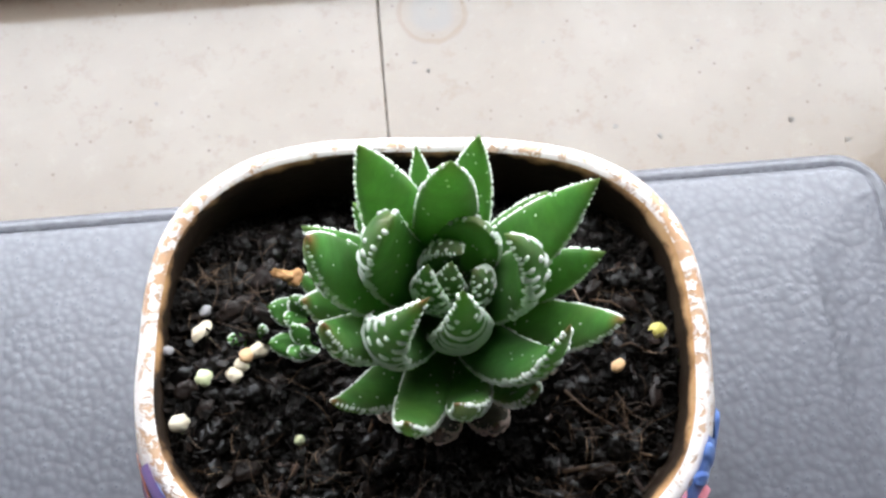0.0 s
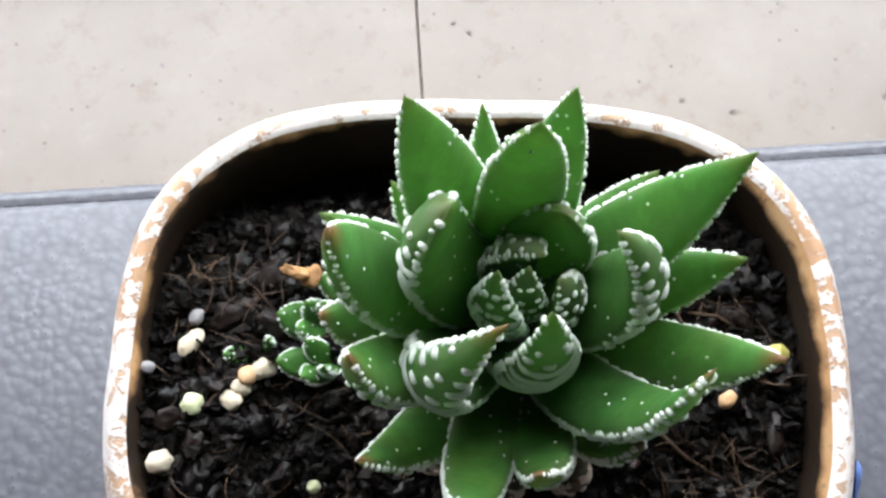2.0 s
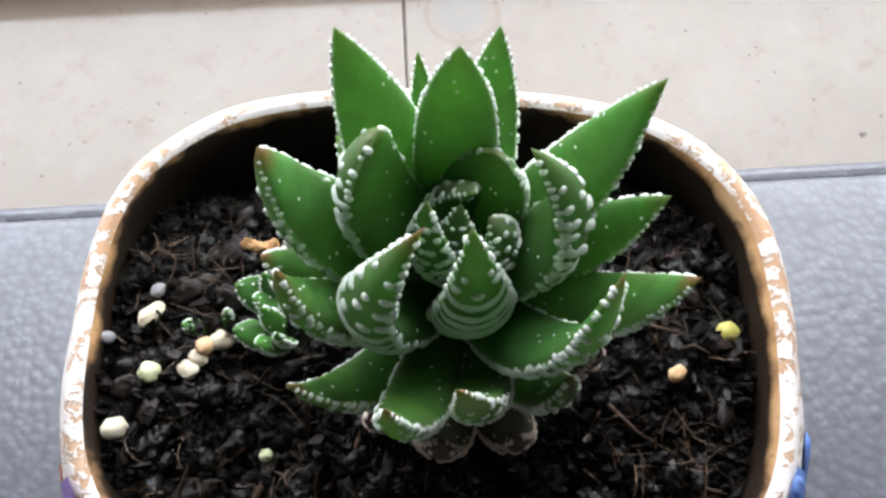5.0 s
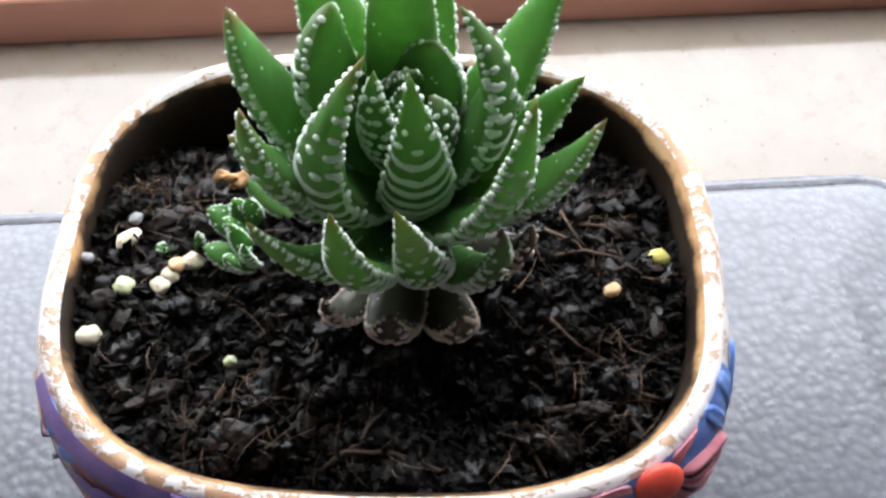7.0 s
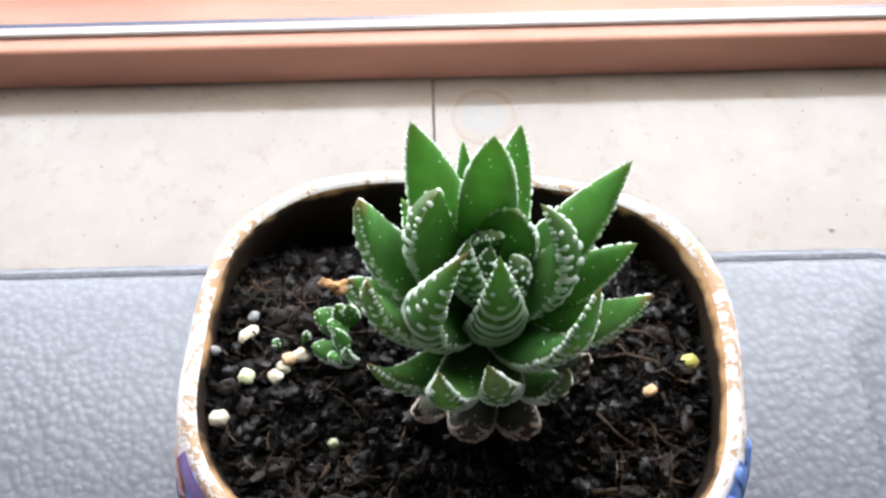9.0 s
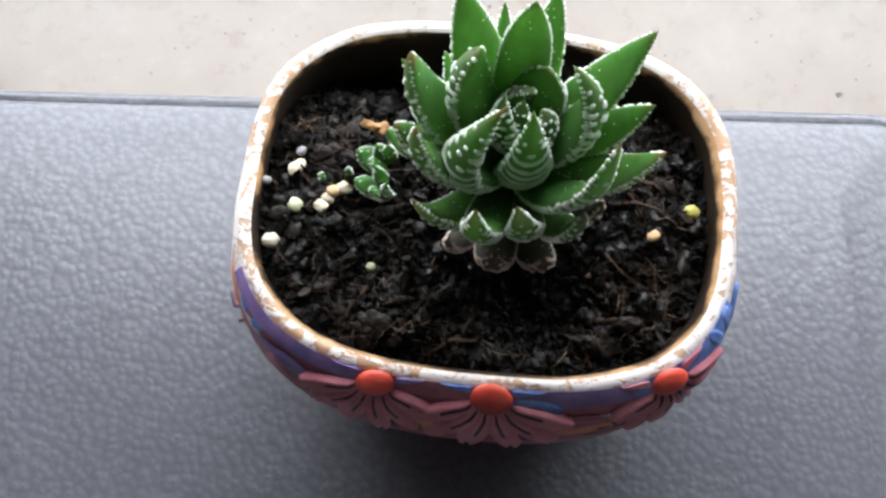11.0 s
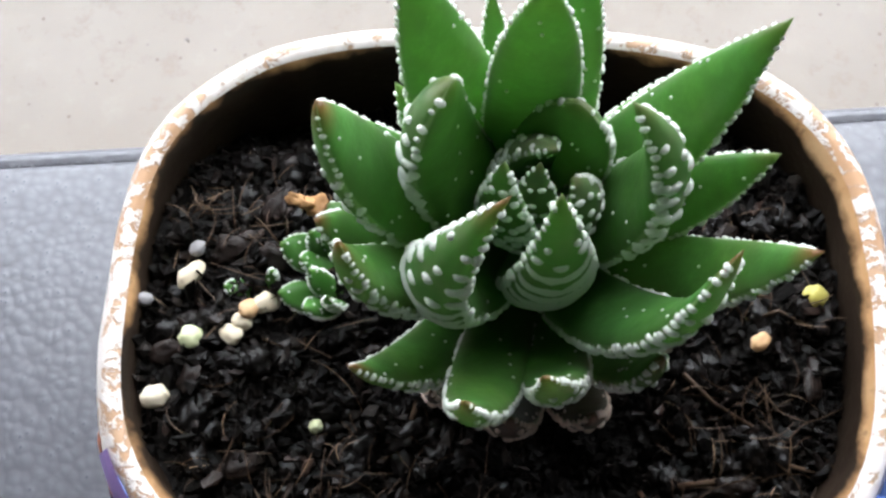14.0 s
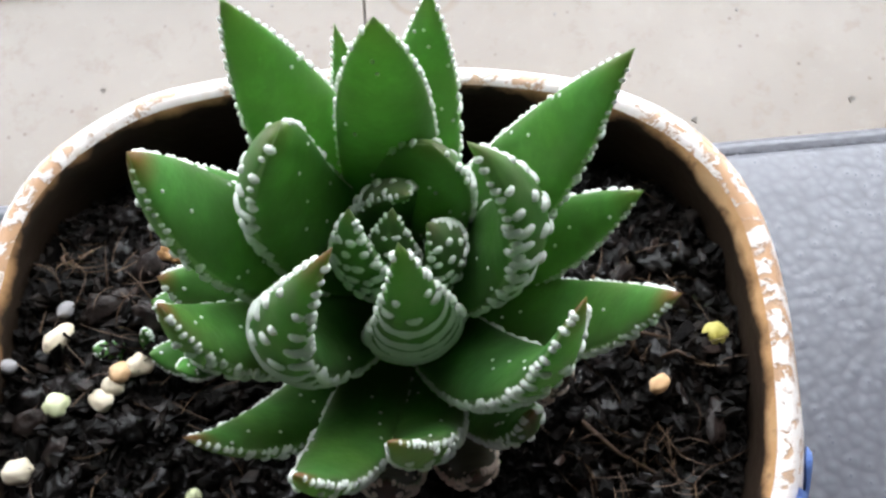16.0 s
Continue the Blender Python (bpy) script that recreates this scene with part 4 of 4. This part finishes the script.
leaf(150, foot(150, 8.2), (-1.78, 1.35, 11.1), 0.98, 0.35, 0.35, bands=10, full=2.4)
leaf(132, foot(132, 8.0), (-1.02, 1.90, 10.4), 0.82, 0.35, 0.35, bands=9, full=2.8)
leaf(118, foot(118, 8.8), (-0.78, 1.97, 12.58), 1.22, 0.35, 0.4, bands=11, full=2.5)
leaf(100, foot(100, 8.0), (0.03, 2.34, 11.5), 0.80, 0.30, 0.4, bands=9)
leaf(70, foot(70, 8.6), (0.91, 2.11, 12.25), 0.94, 0.40, 0.4, bands=10, full=2.7)
leaf(88, foot(88, 9.1), (0.44, 1.54, 12.8), 1.08, 0.45, 0.35, bands=10, full=3.7)
leaf(24, foot(24, 8.6), (2.46, 1.22, 12.55), 1.18, 0.30, 0.4, bands=11, full=2.2)
leaf(42, foot(42, 7.9), (2.06, 1.76, 10.6), 0.95, 0.25, 0.4, bands=9, full=2.6)
leaf(8, foot(8, 8.3), (2.70, 0.53, 11.2), 0.95, 0.35, 0.4, bands=10, full=2.6)
# inner, striped leaves that bend inwards
leaf(-88, (0.42, 0.30, 9.2), (0.47, -0.07, 12.15), 1.14, mid=(0.51, -0.22, 10.20), bands=12, stripe=0.74, size=1.3, thick=0.72)
leaf(214, (0.20, 0.30, 9.2), (0.02, -0.25, 12.7), 1.18, mid=(-0.60, -0.40, 10.62), bands=12, stripe=0.60, size=1.3, thick=0.72, full=1.5, mat=M_LEAF_RED)
leaf(158, (0.15, 0.65, 9.4), (-0.40, 1.02, 12.15), 1.22, face=150, mid=(-0.50, 0.84, 10.75), bands=12, stripe=0.50, size=1.3, full=4.2, thick=0.62)
leaf(-10, (0.60, 0.45, 9.2), (1.06, 0.57, 12.5), 1.16, mid=(1.46, 0.36, 10.88), bands=12, stripe=0.48, size=1.3, full=1.75, thick=0.72)
leaf(72, (0.45, 0.70, 9.4), (0.82, 1.14, 11.25), 1.18, face=64, mid=(0.70, 1.00, 10.35), bands=11, stripe=0.45, size=1.3, full=3.6, thick=0.62)
# heart of the rosette
leaf(225, (0.30, 0.45, 9.6), (0.05, 0.50, 11.5), 0.80, mid=(0.09, 0.28, 10.60), bands=9, size=1.1)
leaf(110, (0.38, 0.62, 9.7), (0.58, 0.68, 11.2), 0.88, mid=(0.36, 0.88, 10.45), bands=8, size=0.9)
leaf(-30, (0.45, 0.50, 9.6), (0.72, 0.48, 11.0), 0.95, mid=(0.80, 0.36, 10.35), bands=8, size=1.0)
leaf(250, (0.38, 0.55, 9.8), (0.42, 0.62, 11.1), 0.75, mid=(0.36, 0.42, 10.45), bands=7, size=0.8)
bm = bmesh.new()
tube(bm, [(Vector((0.36, 0.45, 6.6)) - Vector(plant.location) / CM) * CM, (Vector((0.36, 0.5, 8.4)) - Vector(plant.location) / CM) * CM, (Vector((0.36, 0.6, 9.8)) - Vector(plant.location) / CM) * CM], [0.0055, 0.0050, 0.003], 12)
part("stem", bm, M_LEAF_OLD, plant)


def pup(x, y, leaves, label):
    """A young offset: a few small leaves from one point, tips given as places in the pot."""
    ob = tagged(new("plantlet"), label, "succulent", "young offsets beside the rosette")
    z = soil_z(x, y) - 0.05
    ob.location = (x * CM, y * CM, z * CM)
    for tx, ty, tz, w in leaves:
        d = Vector((tx - x, ty - y, tz - z))
        az = math.degrees(math.atan2(d.y, d.x))
        leaf(az, (0.06 * d.x, 0.06 * d.y, 0.0), d, w, 0.16, 0.35, mat=M_PUP, bands=6, size=0.72, parent=ob, freckles=6, full=3.0)
    return ob


pup(-2.10, 0.78, ((-2.84, 0.96, 7.66, 0.60), (-2.42, 1.08, 7.75, 0.44), (-2.55, 0.70, 7.75, 0.40), (-2.15, 1.02, 7.85, 0.36)), "small fat green offset with white dots, in soil")
pup(-2.10, 0.25, ((-2.86, 0.28, 7.66, 0.52), (-2.50, 0.02, 7.75, 0.40), (-2.40, 0.50, 7.95, 0.36), (-2.15, 0.12, 8.0, 0.30)), "small green offset close to the soil")
pup(-3.18, 0.45, ((-3.64, 0.46, 7.45, 0.32), (-2.98, 0.62, 7.5, 0.24)), "tiny green offset beside the grit stones")
old = tagged(new("withered_leaf"), "withered leaf with an orange-brown shrivelled tip on the soil", "dried leaf")
old.location = (-1.5 * CM, 1.1 * CM, 7.2 * CM)
leaf(160, (0.0, 0.0, 0.0), (-0.75, 0.35, 0.55), 0.50, 0.15, 0.4, mat=M_LEAF_LOW, bands=8, size=0.7, parent=old, freckles=0, full=3.0)
bm = bmesh.new()
for k in range(3):
    lump(bm, Matrix.LocRotScale(((-0.82 - 0.14 * k) * CM, (0.36 + 0.05 * k) * CM, (0.50 - 0.02 * k) * CM), Euler((0.9 * k, 0.5, 2.7)), (0.20 * CM, (0.15 - 0.03 * k) * CM, 0.07 * CM)), 0.7, 3, 3.0 * k)
part("dried_tip", bm, M_DRY, old, "shrivelled orange-brown tip")


def bark(x, y, l, w, turn, tilt, seed):
    """A loose piece of bark: a thin uneven chip with worn edges."""
    bm = bmesh.new()
    lump(bm, Matrix.LocRotScale((x * CM, y * CM, (soil_z(x, y) + 0.14) * CM), Euler((radians(tilt), radians(0.6 * tilt), radians(turn))), (l * CM, w * CM, 0.05 * CM)), 0.6, 3, seed)
    return tagged(mesh_object("bark_piece", bm, M_BARK), "dark purplish-brown bark chip lying on the soil", "bark", "bark chips")


for x, y, l, w, turn, tilt, seed in ((-3.55, 1.05, 0.30, 0.20, 20, 12, 1), (-2.95, 0.85, 0.22, 0.15, -40, 20, 2), (-3.0, 1.6, 0.26, 0.17, 70, -15, 3), (-4.4, -0.4, 0.22, 0.16, 10, 15, 4), (-4.1, -0.75, 0.20, 0.14, 50, -20, 5), (3.9, 0.55, 0.28, 0.12, -30, 15, 6), (3.3, 0.9, 0.22, 0.12, 30, 20, 7), (-1.3, -2.5, 0.34, 0.16, 60, 15, 8), (-3.4, -1.9, 0.28, 0.18, 15, -12, 9), (3.0, -2.5, 0.26, 0.14, 5, 10, 10), (4.2, -1.2, 0.26, 0.14, 80, 20, 11), (-2.2, -2.7, 0.26, 0.2, -20, 10, 12)):
    bark(x, y, l, w, turn, tilt, seed)
twig([on_soil(2.9, 0.9, 0.2), on_soil(3.05, 0.5, 0.3), on_soil(3.3, 0.15, 0.12)], 0.03)
twig([on_soil(3.2, 0.7, 0.15), on_soil(3.6, 0.6, 0.25), on_soil(4.0, 0.35, 0.1)], 0.032)
twig([on_soil(3.4, -0.3, 0.1), on_soil(3.8, -0.25, 0.2), on_soil(4.3, -0.45, 0.1)], 0.03)
twig([on_soil(-4.15, 1.9, 0.1), on_soil(-4.05, 1.7, 0.4), on_soil(-3.95, 1.55, 0.5)], 0.025, "short upright root fibre in the soil")
twig([on_soil(-3.85, 1.95, 0.1), on_soil(-3.85, 1.75, 0.35), on_soil(-3.8, 1.65, 0.45)], 0.025, "short upright root fibre in the soil")
twig([on_soil(-2.44, -1.80, 0.0), on_soil(-2.43, -1.65, 0.1), on_soil(-2.44, -1.5, 0.14)], 0.028, "thin pale stalk under a tiny seed")
